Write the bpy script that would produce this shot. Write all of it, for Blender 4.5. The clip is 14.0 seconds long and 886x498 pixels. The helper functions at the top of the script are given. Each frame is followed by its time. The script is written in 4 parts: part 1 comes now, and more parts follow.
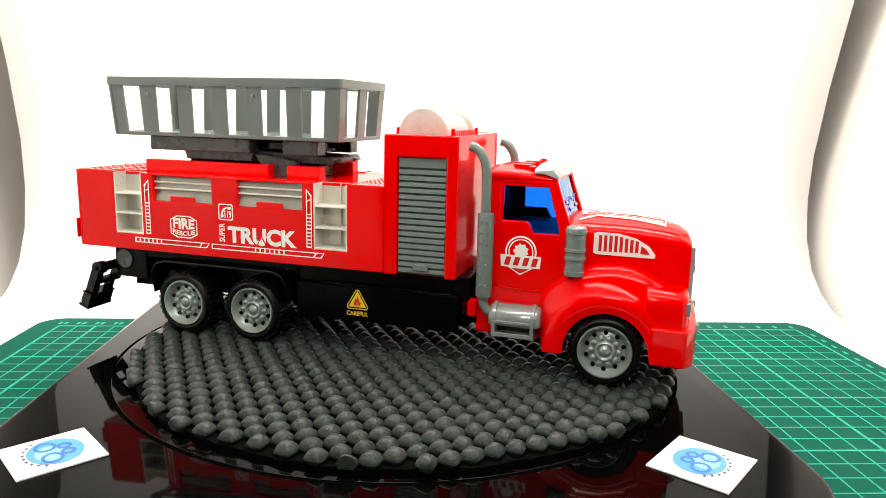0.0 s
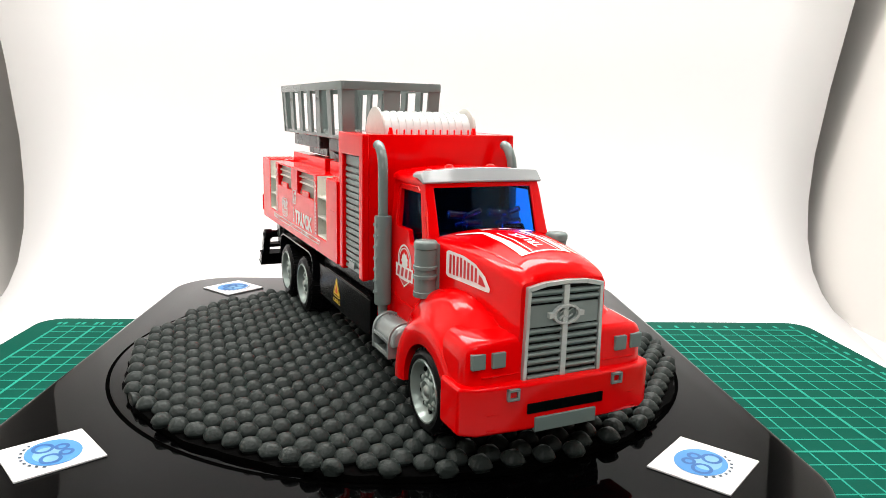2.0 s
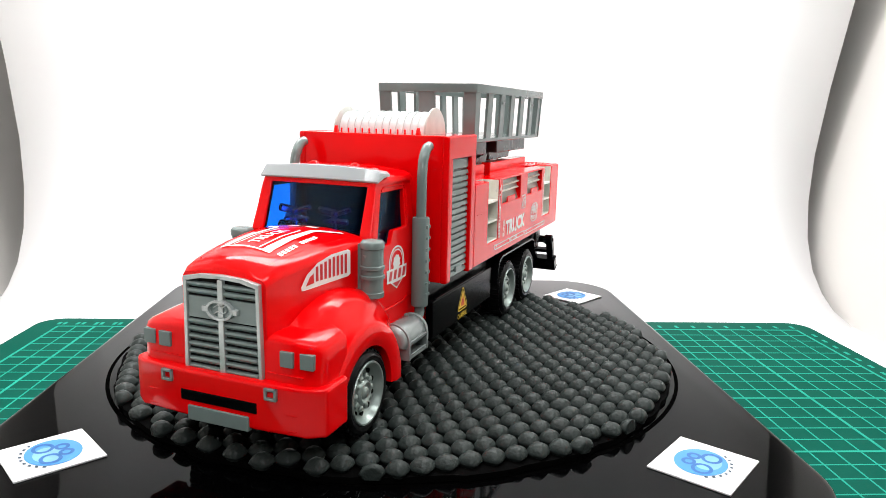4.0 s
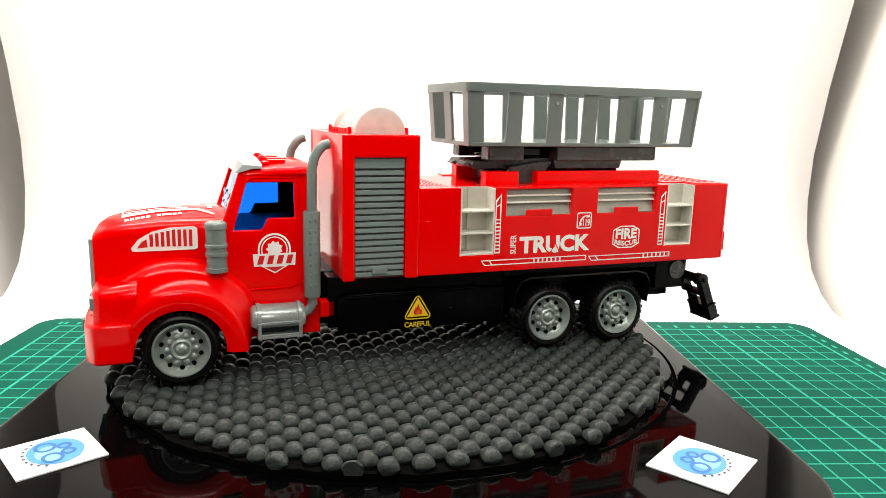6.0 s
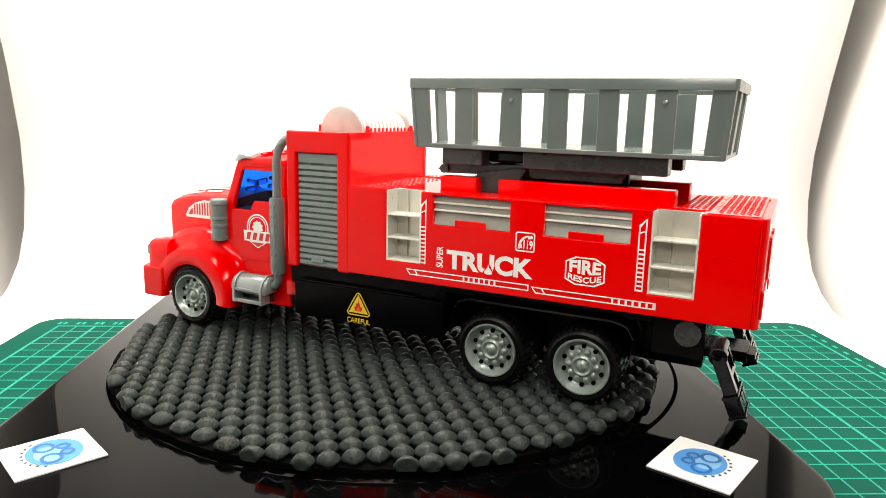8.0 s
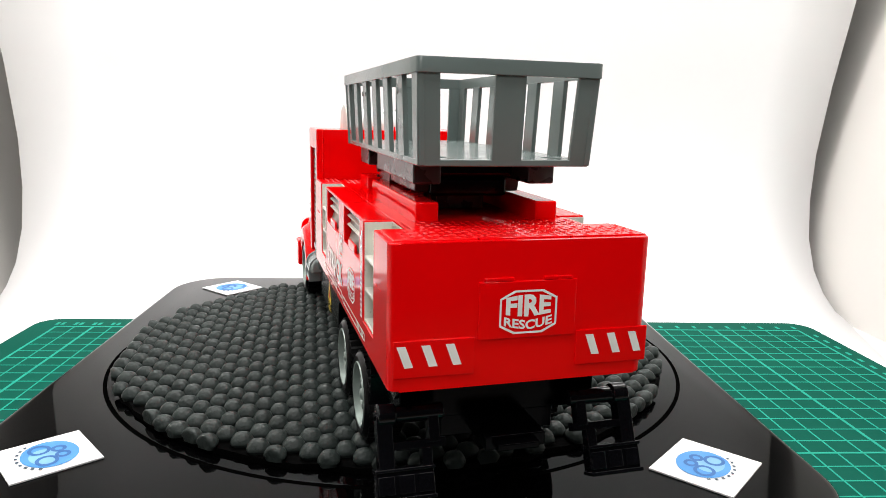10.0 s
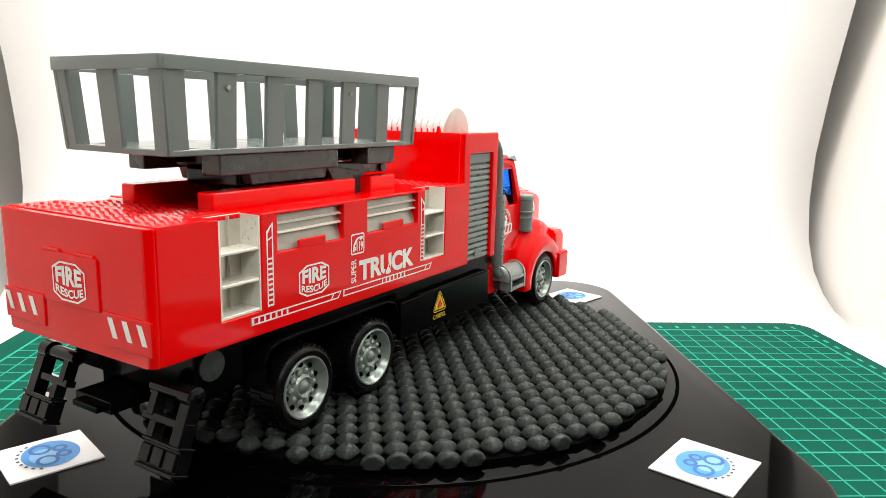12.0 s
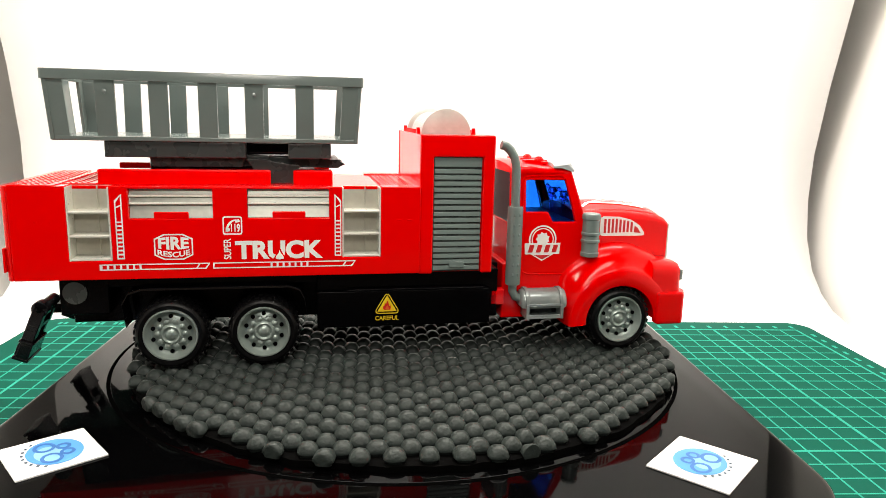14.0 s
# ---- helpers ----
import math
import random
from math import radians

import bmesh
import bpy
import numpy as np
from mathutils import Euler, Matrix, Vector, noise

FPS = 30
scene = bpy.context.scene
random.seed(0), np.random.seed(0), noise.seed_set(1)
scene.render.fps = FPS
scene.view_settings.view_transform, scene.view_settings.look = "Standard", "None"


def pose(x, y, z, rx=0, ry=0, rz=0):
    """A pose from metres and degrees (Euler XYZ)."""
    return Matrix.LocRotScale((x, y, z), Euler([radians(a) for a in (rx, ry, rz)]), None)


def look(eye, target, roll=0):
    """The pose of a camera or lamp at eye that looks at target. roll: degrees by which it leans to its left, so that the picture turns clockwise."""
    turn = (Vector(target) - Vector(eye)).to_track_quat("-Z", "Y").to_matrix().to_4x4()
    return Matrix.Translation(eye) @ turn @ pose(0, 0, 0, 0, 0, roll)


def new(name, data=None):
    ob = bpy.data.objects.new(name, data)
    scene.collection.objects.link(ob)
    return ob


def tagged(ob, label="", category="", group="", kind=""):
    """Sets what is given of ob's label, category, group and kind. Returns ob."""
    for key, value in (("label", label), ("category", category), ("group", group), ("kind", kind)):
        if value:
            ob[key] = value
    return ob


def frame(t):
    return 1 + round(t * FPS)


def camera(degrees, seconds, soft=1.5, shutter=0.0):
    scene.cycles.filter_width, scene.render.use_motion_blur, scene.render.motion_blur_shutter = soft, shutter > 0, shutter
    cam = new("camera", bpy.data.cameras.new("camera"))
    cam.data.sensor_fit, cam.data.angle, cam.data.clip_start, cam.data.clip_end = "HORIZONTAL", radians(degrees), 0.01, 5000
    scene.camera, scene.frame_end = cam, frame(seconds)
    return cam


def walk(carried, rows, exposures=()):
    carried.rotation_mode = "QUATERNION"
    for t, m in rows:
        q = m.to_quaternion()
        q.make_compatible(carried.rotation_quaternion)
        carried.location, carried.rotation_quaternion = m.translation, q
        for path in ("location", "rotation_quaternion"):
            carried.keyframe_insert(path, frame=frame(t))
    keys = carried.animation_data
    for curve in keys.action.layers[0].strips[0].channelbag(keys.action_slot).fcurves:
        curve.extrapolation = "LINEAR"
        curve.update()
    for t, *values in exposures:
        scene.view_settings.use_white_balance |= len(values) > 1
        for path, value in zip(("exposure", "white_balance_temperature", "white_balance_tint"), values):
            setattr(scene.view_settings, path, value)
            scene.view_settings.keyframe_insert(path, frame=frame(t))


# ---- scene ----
# ---------- sizes: drawing units of 0.57 mm, z = 0 at the top of the rubber pad ----------
U = 0.00057
ZT = 56 * U


def at(x, y, z):
    return Vector((x * U, y * U, z * U + ZT))


# ---------- camera ----------
cam = camera(64.0, 14.0, soft=0.8)
YAW, PITCH, ROLL = radians(3.494), radians(10.981), 1.373
AIM = Vector((math.sin(YAW) * math.cos(PITCH), math.cos(YAW) * math.cos(PITCH), -math.sin(PITCH)))
EYE = at(0, -500, 161.85)
# the phone's lens creeps forward a little while it focuses on nearer things
CREEP = [(0, 0), (1, 0.8), (2, 1.9), (2.5, 3.4), (3, 3.4), (4.2, 1.5), (5.5, 0), (7.5, 0), (8, 1.0), (9.2, 3.6), (10.5, 5.6), (11, 5.6), (12, 4.4), (13, 0.9), (14, 0.7)]


def eye_row(t, d):
    e = EYE + AIM * d * U
    return t, look(e, e + AIM, ROLL)


# exposure and white balance: a touch cooler and darker while the narrow ends face the lens
EXPO = [(0, -0.12, 7100, 10), (1.0, -0.34, 7050, 10), (2.0, -0.56, 6600, 10), (2.6, -0.6, 6250, 10), (4.2, -0.4, 6350, 10), (5.4, -0.24, 7000, 10), (6.5, -0.08, 7050, 10), (7.6, -0.06, 7150, 10), (8.2, -0.1, 6950, 10), (10, -0.58, 6450, 10), (11.2, -0.58, 6450, 10), (12.4, -0.26, 6950, 10), (14, -0.14, 7100, 10)]
walk(cam, [eye_row(t, d) for t, d in CREEP], EXPO)

# ---------- light ----------
world = bpy.data.worlds.new("world")
world.use_nodes = True
world.node_tree.nodes["Background"].inputs[0].default_value = (0.9, 0.95, 1.0, 1)
world.node_tree.nodes["Background"].inputs[1].default_value = 0.02
scene.world = world


def area(name, eye, target, sx, sy, power, colour=(1, 0.98, 0.95)):
    d = bpy.data.lights.new(name, "AREA")
    d.shape, d.size, d.size_y, d.energy, d.color = "RECTANGLE", sx * U, sy * U, power, colour
    o = new(name, d)
    o.matrix_world = look(at(*eye), at(*target))
    return o


area("ceiling_led_panel_rear", (0, 170, 690), (0, 170, 0), 1000, 150, 3.9)
area("front_led_panel", (-30, -545, 338), (-10, -80, 90), 160, 62, 0.29)
area("ceiling_led_panel_front", (0, -400, 690), (0, -150, 40), 800, 110, 1.5)

# ---------- materials ----------


def shader(name, colour, rough=0.5, metal=0.0, spec=0.5, coat=0.0, bump=0.0, bump_scale=300.0, vary=0.0, vary_scale=25.0, rough_vary=0.0, second=None):
    m = bpy.data.materials.new(name)
    m.use_nodes = True
    n, l = m.node_tree.nodes, m.node_tree.links
    b = n["Principled BSDF"]
    b.inputs["Base Color"].default_value = (*colour, 1)
    b.inputs["Roughness"].default_value = rough
    b.inputs["Metallic"].default_value = metal
    b.inputs["Specular IOR Level"].default_value = spec
    b.inputs["Coat Weight"].default_value = coat
    b.inputs["Coat Roughness"].default_value = 0.05
    tc = n.new("ShaderNodeTexCoord")

    def noise_at(scale, detail=4.0):
        t = n.new("ShaderNodeTexNoise")
        t.inputs["Scale"].default_value, t.inputs["Detail"].default_value = scale, detail
        l.new(tc.outputs["Object"], t.inputs["Vector"])
        return t
    if vary:
        t = noise_at(vary_scale)
        mix = n.new("ShaderNodeMix")
        mix.data_type = "RGBA"
        lo = second or tuple(v * (1 - vary) for v in colour)
        mix.inputs[6].default_value, mix.inputs[7].default_value = (*lo, 1), (*[min(1, v * (1 + vary * 0.5)) for v in colour], 1)
        l.new(t.outputs["Fac"], mix.inputs[0])
        l.new(mix.outputs[2], b.inputs["Base Color"])
    if rough_vary:
        t = noise_at(vary_scale * 2.3)
        r = n.new("ShaderNodeMapRange")
        r.inputs[3].default_value, r.inputs[4].default_value = max(0.02, rough - rough_vary), rough + rough_vary
        l.new(t.outputs["Fac"], r.inputs[0])
        l.new(r.outputs[0], b.inputs["Roughness"])
    if bump:
        t = noise_at(bump_scale, 3.0)
        bp = n.new("ShaderNodeBump")
        bp.inputs["Strength"].default_value, bp.inputs["Distance"].default_value = bump, 0.0004
        l.new(t.outputs["Fac"], bp.inputs["Height"])
        l.new(bp.outputs[0], b.inputs["Normal"])
    return m


RED = shader("red_plastic", (0.79, 0.0006, 0.0016), 0.075, spec=0.2, vary=0.05, vary_scale=40, bump=0.025, bump_scale=90, rough_vary=0.03)
RED_TREAD = shader("red_tread_plastic", (0.76, 0.0008, 0.002), 0.25, spec=0.4, vary=0.08, vary_scale=60)
GREY = shader("grey_plastic", (0.15, 0.195, 0.185), 0.24, vary=0.12, vary_scale=50, bump=0.03, bump_scale=220, rough_vary=0.08)
LIFT_GREY = shader("dark_grey_plastic", (0.034, 0.04, 0.04), 0.28, vary=0.12, vary_scale=60, bump=0.03, bump_scale=200, rough_vary=0.1)
BASKET = shader("basket_grey_plastic", (0.125, 0.155, 0.148), 0.2, vary=0.2, vary_scale=55, bump=0.03, bump_scale=160, rough_vary=0.1)
SILVER = shader("silver_paint", (0.27, 0.305, 0.3), 0.24, metal=0.35, vary=0.12, vary_scale=180, bump=0.03, bump_scale=500, rough_vary=0.08)
RIM = shader("rim_silver", (0.3, 0.36, 0.335), 0.3, metal=0.45, vary=0.2, vary_scale=150, bump=0.1, bump_scale=600)
CHROME = shader("grille_silver", (0.55, 0.59, 0.58), 0.15, metal=0.5, vary=0.15, vary_scale=150, bump=0.05, bump_scale=500)
GRILLE_GREY = shader("grille_grey", (0.22, 0.27, 0.26), 0.16, metal=0.3, vary=0.15, vary_scale=120, bump=0.04, bump_scale=300)
GLOSSBLACK = shader("gloss_black_edge", (0.003, 0.003, 0.004), 0.13, spec=0.2, vary=0.3, vary_scale=60)
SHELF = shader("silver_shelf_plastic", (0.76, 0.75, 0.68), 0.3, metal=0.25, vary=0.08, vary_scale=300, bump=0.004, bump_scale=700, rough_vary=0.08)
# darker copy of the shelf plastic: shade inside the lockers put in its colour
SHELF_SHADED = shader("shaded_silver_shelf", (0.58, 0.565, 0.49), 0.28, metal=0.4, vary=0.15, vary_scale=420, bump=0.01, bump_scale=1200)
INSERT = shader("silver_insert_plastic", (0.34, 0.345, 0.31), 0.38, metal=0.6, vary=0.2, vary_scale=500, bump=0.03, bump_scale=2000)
LINING = shader("dark_cab_plastic", (0.003, 0.004, 0.009), 0.4, spec=0.1, vary=0.2, vary_scale=90)
VISOR = shader("pale_grey_plastic", (0.4, 0.43, 0.44), 0.1, vary=0.08, vary_scale=70)
DRUM = shader("milky_white_plastic", (0.66, 0.7, 0.69), 0.25, vary=0.06, vary_scale=90, bump=0.03, bump_scale=1500)
CAP = shader("beige_cap_plastic", (0.5, 0.5, 0.46), 0.38, vary=0.25, vary_scale=260, bump=0.1, bump_scale=900)
BLACK = shader("black_plastic", (0.0009, 0.0009, 0.0012), 0.2, spec=0.06, vary=0.3, vary_scale=60, bump=0.04, bump_scale=200)
TYRE = shader("tyre_rubber", (0.0022, 0.0022, 0.0026), 0.36, spec=0.16, vary=0.3, vary_scale=90, bump=0.12, bump_scale=700)
PAD = shader("pad_rubber", (0.0292, 0.0376, 0.035), 0.4, spec=0.18, vary=0.5, vary_scale=220, bump=0.75, bump_scale=800, rough_vary=0.12)
# near-black pad rubber: the shade between the knobs is put in its colour
PADBASE = shader("pad_gap_shade", (0.0015, 0.0015, 0.0015), 0.85, spec=0.02, vary=0.4, vary_scale=200, bump=0.3, bump_scale=900)
GAP = shader("dark_gap", (0.001, 0.001, 0.001), 0.9, spec=0.0, vary=0.3)
PLATE = shader("black_acrylic", (0.0007, 0.0007, 0.0008), 0.04, spec=0.085, vary=0.3, vary_scale=20, bump=0.006, bump_scale=60, rough_vary=0.03)
PLATE.node_tree.nodes["Principled BSDF"].inputs["Specular Tint"].default_value = (0.84, 0.97, 1.0, 1)
MAT = shader("cutting_mat_green", (0.002, 0.083, 0.057), 0.66, spec=0.04, vary=0.22, vary_scale=14, bump=0.1, bump_scale=900, rough_vary=0.08)
MATLINE = shader("cutting_mat_line", (0.028, 0.35, 0.255), 0.66, spec=0.05, vary=0.2, vary_scale=60)
WHITE = shader("white_print", (0.82, 0.81, 0.78), 0.4, vary=0.06, vary_scale=120)
PAPER = shader("white_card", (0.8, 0.8, 0.8), 0.55, vary=0.04, vary_scale=60, bump=0.03, bump_scale=500)
BLUE = shader("light_blue_print", (0.035, 0.2, 0.5), 0.5, vary=0.4, vary_scale=60, second=(0.06, 0.27, 0.6))
PALEBLUE = shader("pale_blue_print", (0.2, 0.46, 0.74), 0.5, vary=0.4, vary_scale=90)
DEEPBLUE = shader("deep_blue_print", (0.012, 0.12, 0.38), 0.5, vary=0.2, vary_scale=60)
DARKPRINT = shader("dark_print", (0.03, 0.06, 0.1), 0.5, vary=0.1, vary_scale=60)
YELLOW = shader("yellow_print", (0.8, 0.55, 0.02), 0.4, vary=0.08, vary_scale=100)
ORANGE = shader("orange_print", (0.75, 0.13, 0.02), 0.4, vary=0.2, vary_scale=120)
REDPRINT = shader("red_print", (0.6, 0.006, 0.008), 0.35, vary=0.08, vary_scale=90)
SWEEP = shader("white_backdrop_vinyl", (0.86, 0.86, 0.87), 0.6, spec=0.2, vary=0.03, vary_scale=3, bump=0.02, bump_scale=20)
TENT = shader("light_tent_fabric", (0.9, 0.9, 0.9), 0.7, spec=0.2, vary=0.05, vary_scale=8, bump=0.06, bump_scale=400)
# tent fabric toned down in colour so the side panels come out dimmer
TENTSIDE = shader("dimmed_tent_fabric", (0.66, 0.637, 0.607), 0.75, spec=0.15, vary=0.06, vary_scale=8, bump=0.06, bump_scale=400)
TABLE = shader("table_wood", (0.24, 0.15, 0.08), 0.45, vary=0.4, vary_scale=9, bump=0.05, bump_scale=80)


def glass(name, colour, ior):
    m = bpy.data.materials.new(name)
    m.use_nodes = True
    b = m.node_tree.nodes["Principled BSDF"]
    b.inputs["Base Color"].default_value = (*colour, 1)
    b.inputs["Transmission Weight"].default_value = 1.0
    b.inputs["Roughness"].default_value = 0.03
    b.inputs["IOR"].default_value = ior
    return m


BLUEGLASS = glass("blue_window_plastic", (0.012, 0.36, 0.95), 1.15)
SCREEN = glass("blue_windscreen_plastic", (0.012, 0.4, 0.95), 1.27)

MOULDING = glass("blue_moulded_plastic", (0.04, 0.36, 0.93), 1.38)

# ---------- mesh helpers (drawing units) ----------


def part(name, bm, material, parent=None, label="", bevel=0.0, sharp=35, segments=2, offset=True):
    bmesh.ops.recalc_face_normals(bm, faces=bm.faces)
    for v in bm.verts:
        v.co *= U
    me = bpy.data.meshes.new(name)
    bm.to_mesh(me)
    bm.free()
    me.materials.append(material)
    me.shade_smooth()
    me.set_sharp_from_angle(angle=radians(sharp))
    ob = new(name, me)
    if bevel:
        md = ob.modifiers.new("bevel", "BEVEL")
        md.width, md.segments, md.limit_method, md.angle_limit, md.harden_normals = bevel * U, segments, "ANGLE", radians(40), True
    if parent:
        ob.parent = parent
    elif offset:
        ob.location.z = ZT
    if label:
        tagged(ob, label)
    return ob


def box(bm, x0, x1, y0, y1, z0, z1):
    vs = [bm.verts.new((x, y, z)) for x in (x0, x1) for y in (y0, y1) for z in (z0, z1)]
    for f in ((0, 1, 3, 2), (4, 6, 7, 5), (0, 4, 5, 1), (2, 3, 7, 6), (0, 2, 6, 4), (1, 5, 7, 3)):
        bm.faces.new([vs[i] for i in f])
    return vs


def loft(bm, rings, close=True, caps=True):
    rows = [[bm.verts.new(p) for p in r] for r in rings]
    n = len(rows[0])
    for a, b in zip(rows, rows[1:]):
        for i in range(n if close else n - 1):
            j = (i + 1) % n
            bm.faces.new((a[i], a[j], b[j], b[i]))
    if caps and close:
        bm.faces.new(rows[0])
        bm.faces.new(rows[-1])
    return rows


def prism(bm, poly, axis, a, b):
    """A polygon pulled along an axis. poly: (x, z) for y; (y, z) for x; (x, y) for z."""
    def put(p, h):
        return (p[0], h, p[1]) if axis == "y" else (h, p[0], p[1]) if axis == "x" else (p[0], p[1], h)
    loft(bm, [[put(p, a) for p in poly], [put(p, b) for p in poly]])


def ring(c, r, axis, n=24, start=0.0):
    out = []
    for i in range(n):
        a = start + math.tau * i / n
        u, v = r * math.cos(a), r * math.sin(a)
        out.append((c[0] + u, c[1], c[2] + v) if axis == "y" else (c[0], c[1] + u, c[2] + v) if axis == "x" else (c[0] + u, c[1] + v, c[2]))
    return out


def lathe(bm, c, axis, profile, n=24, start=0.0):
    """profile: (distance along the axis, radius)."""
    k = "xyz".index(axis)
    rings = []
    for h, r in profile:
        cc = list(c)
        cc[k] += h
        rings.append(ring(cc, max(r, 0.01), axis, n, start))
    loft(bm, rings)


def tube(bm, pts, r, n=12):
    pts = [Vector(p) for p in pts]
    rings = []
    for i, p in enumerate(pts):
        d = (pts[min(i + 1, len(pts) - 1)] - pts[max(i - 1, 0)]).normalized()
        side = d.cross(Vector((0.3, 1, 0.1))).normalized()
        up = side.cross(d)
        rings.append([p + r * (math.cos(a) * side + math.sin(a) * up) for a in [math.tau * k / n for k in range(n)]])
    loft(bm, rings)


def rounded(x0, x1, y0, y1, r, n=5):
    out = []
    for cx, cy, a0 in ((x1 - r, y1 - r, 0), (x0 + r, y1 - r, 90), (x0 + r, y0 + r, 180), (x1 - r, y0 + r, 270)):
        for i in range(n + 1):
            a = radians(a0 + 90 * i / n)
            out.append((cx + r * math.cos(a), cy + r * math.sin(a)))
    return out


def cells(bm, us, vs, holes, put):
    """A slab of thickness 0..1 (put(u, v, w)) cut by a grid; holes: indices of the cells left open."""
    solid = {(i, j) for i in range(len(us) - 1) for j in range(len(vs) - 1)} - set(holes)
    made = {}

    def vert(i, j, w):
        if (i, j, w) not in made:
            made[i, j, w] = bm.verts.new(put(us[i], vs[j], w))
        return made[i, j, w]
    for i, j in sorted(solid):
        for w in (0, 1):
            bm.faces.new([vert(*k, w) for k in ((i, j), (i + 1, j), (i + 1, j + 1), (i, j + 1))])
        for (di, dj), (a, b) in (((-1, 0), ((i, j), (i, j + 1))), ((1, 0), ((i + 1, j), (i + 1, j + 1))), ((0, -1), ((i, j), (i + 1, j))), ((0, 1), ((i, j + 1), (i + 1, j + 1)))):
            if (i + di, j + dj) not in solid:
                bm.faces.new([vert(*a, 0), vert(*b, 0), vert(*b, 1), vert(*a, 1)])


# ---------- flat prints ----------


def letters(text, x0, x1, y0, y1, weight=0.0):
    """The faces of a word, fitted to a rectangle: lists of 2D outlines."""
    cu = bpy.data.curves.new("word", "FONT")
    cu.body, cu.size, cu.offset, cu.resolution_u = text, 1.0, weight, 3
    ob = new("word", cu)
    bpy.context.view_layer.update()
    me = bpy.data.meshes.new_from_object(ob.evaluated_get(bpy.context.evaluated_depsgraph_get()))
    bpy.data.objects.remove(ob)
    xs, ys = [v.co.x for v in me.vertices], [v.co.y for v in me.vertices]
    a, b, c, d = min(xs), max(xs), min(ys), max(ys)
    out = [[(x0 + (me.vertices[i].co.x - a) / (b - a) * (x1 - x0), y0 + (me.vertices[i].co.y - c) / (d - c) * (y1 - y0)) for i in p.vertices] for p in me.polygons]
    bpy.data.meshes.remove(me)
    return out


def band(outer, inner):
    n = len(outer)
    return [[outer[i], outer[(i + 1) % n], inner[(i + 1) % n], inner[i]] for i in range(n)]


def turn90(polys):
    return [[(-y, x) for x, y in p] for p in polys]


def shrink(poly, d):
    """An inset copy of a convex outline."""
    cx, cy = sum(p[0] for p in poly) / len(poly), sum(p[1] for p in poly) / len(poly)
    return [(x - d * (x - cx) / max(1e-6, math.hypot(x - cx, y - cy)), y - d * (y - cy) / max(1e-6, math.hypot(x - cx, y - cy))) for x, y in poly]


def circle(cx, cy, rx, ry=None, n=28):
    ry = ry or rx
    return [(cx + rx * math.cos(math.tau * i / n), cy + ry * math.sin(math.tau * i / n)) for i in range(n)]


def flat(name, polys, origin, right, up, material, parent, label="", proud=0.25):
    """A print lying on a surface: outlines in (right, up), raised a hair along the normal."""
    bm = bmesh.new()
    o, r, u = Vector(origin), Vector(right).normalized(), Vector(up).normalized()
    n = r.cross(u).normalized()
    for p in polys:
        q = [p[i] for i in range(len(p)) if math.dist(p[i], p[i - 1]) > 1e-4]
        if len(q) > 2:
            bm.faces.new([bm.verts.new(o + r * a + u * b + n * proud) for a, b in q])
    for v in bm.verts:
        v.co *= U
    me = bpy.data.meshes.new(name)
    bm.normal_update()
    bm.to_mesh(me)
    bm.free()
    me.materials.append(material)
    ob = new(name, me)
    ob.parent = parent
    if label:
        tagged(ob, label)
    return ob


def octagon(cx, cy, w, h, cx_cut, cy_cut):
    return [(cx - w + cx_cut, cy + h), (cx + w - cx_cut, cy + h), (cx + w, cy + h - cy_cut), (cx + w, cy - h + cy_cut), (cx + w - cx_cut, cy - h), (cx - w + cx_cut, cy - h), (cx - w, cy - h + cy_cut), (cx - w, cy + h - cy_cut)]


def swell(polys, w, low, high):
    """Letters of height 0 to 1 between two bent lines; low and high: heights at the ends and in the middle."""
    out = []
    for p in polys:
        q = []
        for x, y in p:
            k = 1 - abs(x / w) ** 1.5
            lo, hi = low[0] + (low[1] - low[0]) * k, high[0] + (high[1] - high[0]) * k
            q.append((x, lo + (hi - lo) * y))
        out.append(q)
    return out


def fire_rescue(cx, cy, w, h):
    polys = band(octagon(cx, cy, w, h, w * 0.5, h * 0.36), octagon(cx, cy, w - 0.8, h - 0.8, w * 0.5 - 0.25, h * 0.36 - 0.25))
    fw, rw = w * 0.79, w * 0.84
    words = swell(letters("FIRE", -fw, fw, 0, 1, 0.04), fw, (-0.1 * h, -0.22 * h), (0.68 * h, 0.8 * h))
    words += swell(letters("RESCUE", -rw, rw, 0, 1, 0.03), rw, (-0.6 * h, -0.82 * h), (-0.18 * h, -0.38 * h))
    return polys + [[(cx + x, cy + y) for x, y in p] for p in words]


# ---------- the set: room, table, light tent, backdrop, cutting mat ----------


def build_table():
    bm = bmesh.new()
    box(bm, -760, 760, -700, 660, -105, -62)
    tagged(part("table_surface", bm, TABLE, bevel=4), "plain brown wooden table under the light tent", "table", kind="structure")


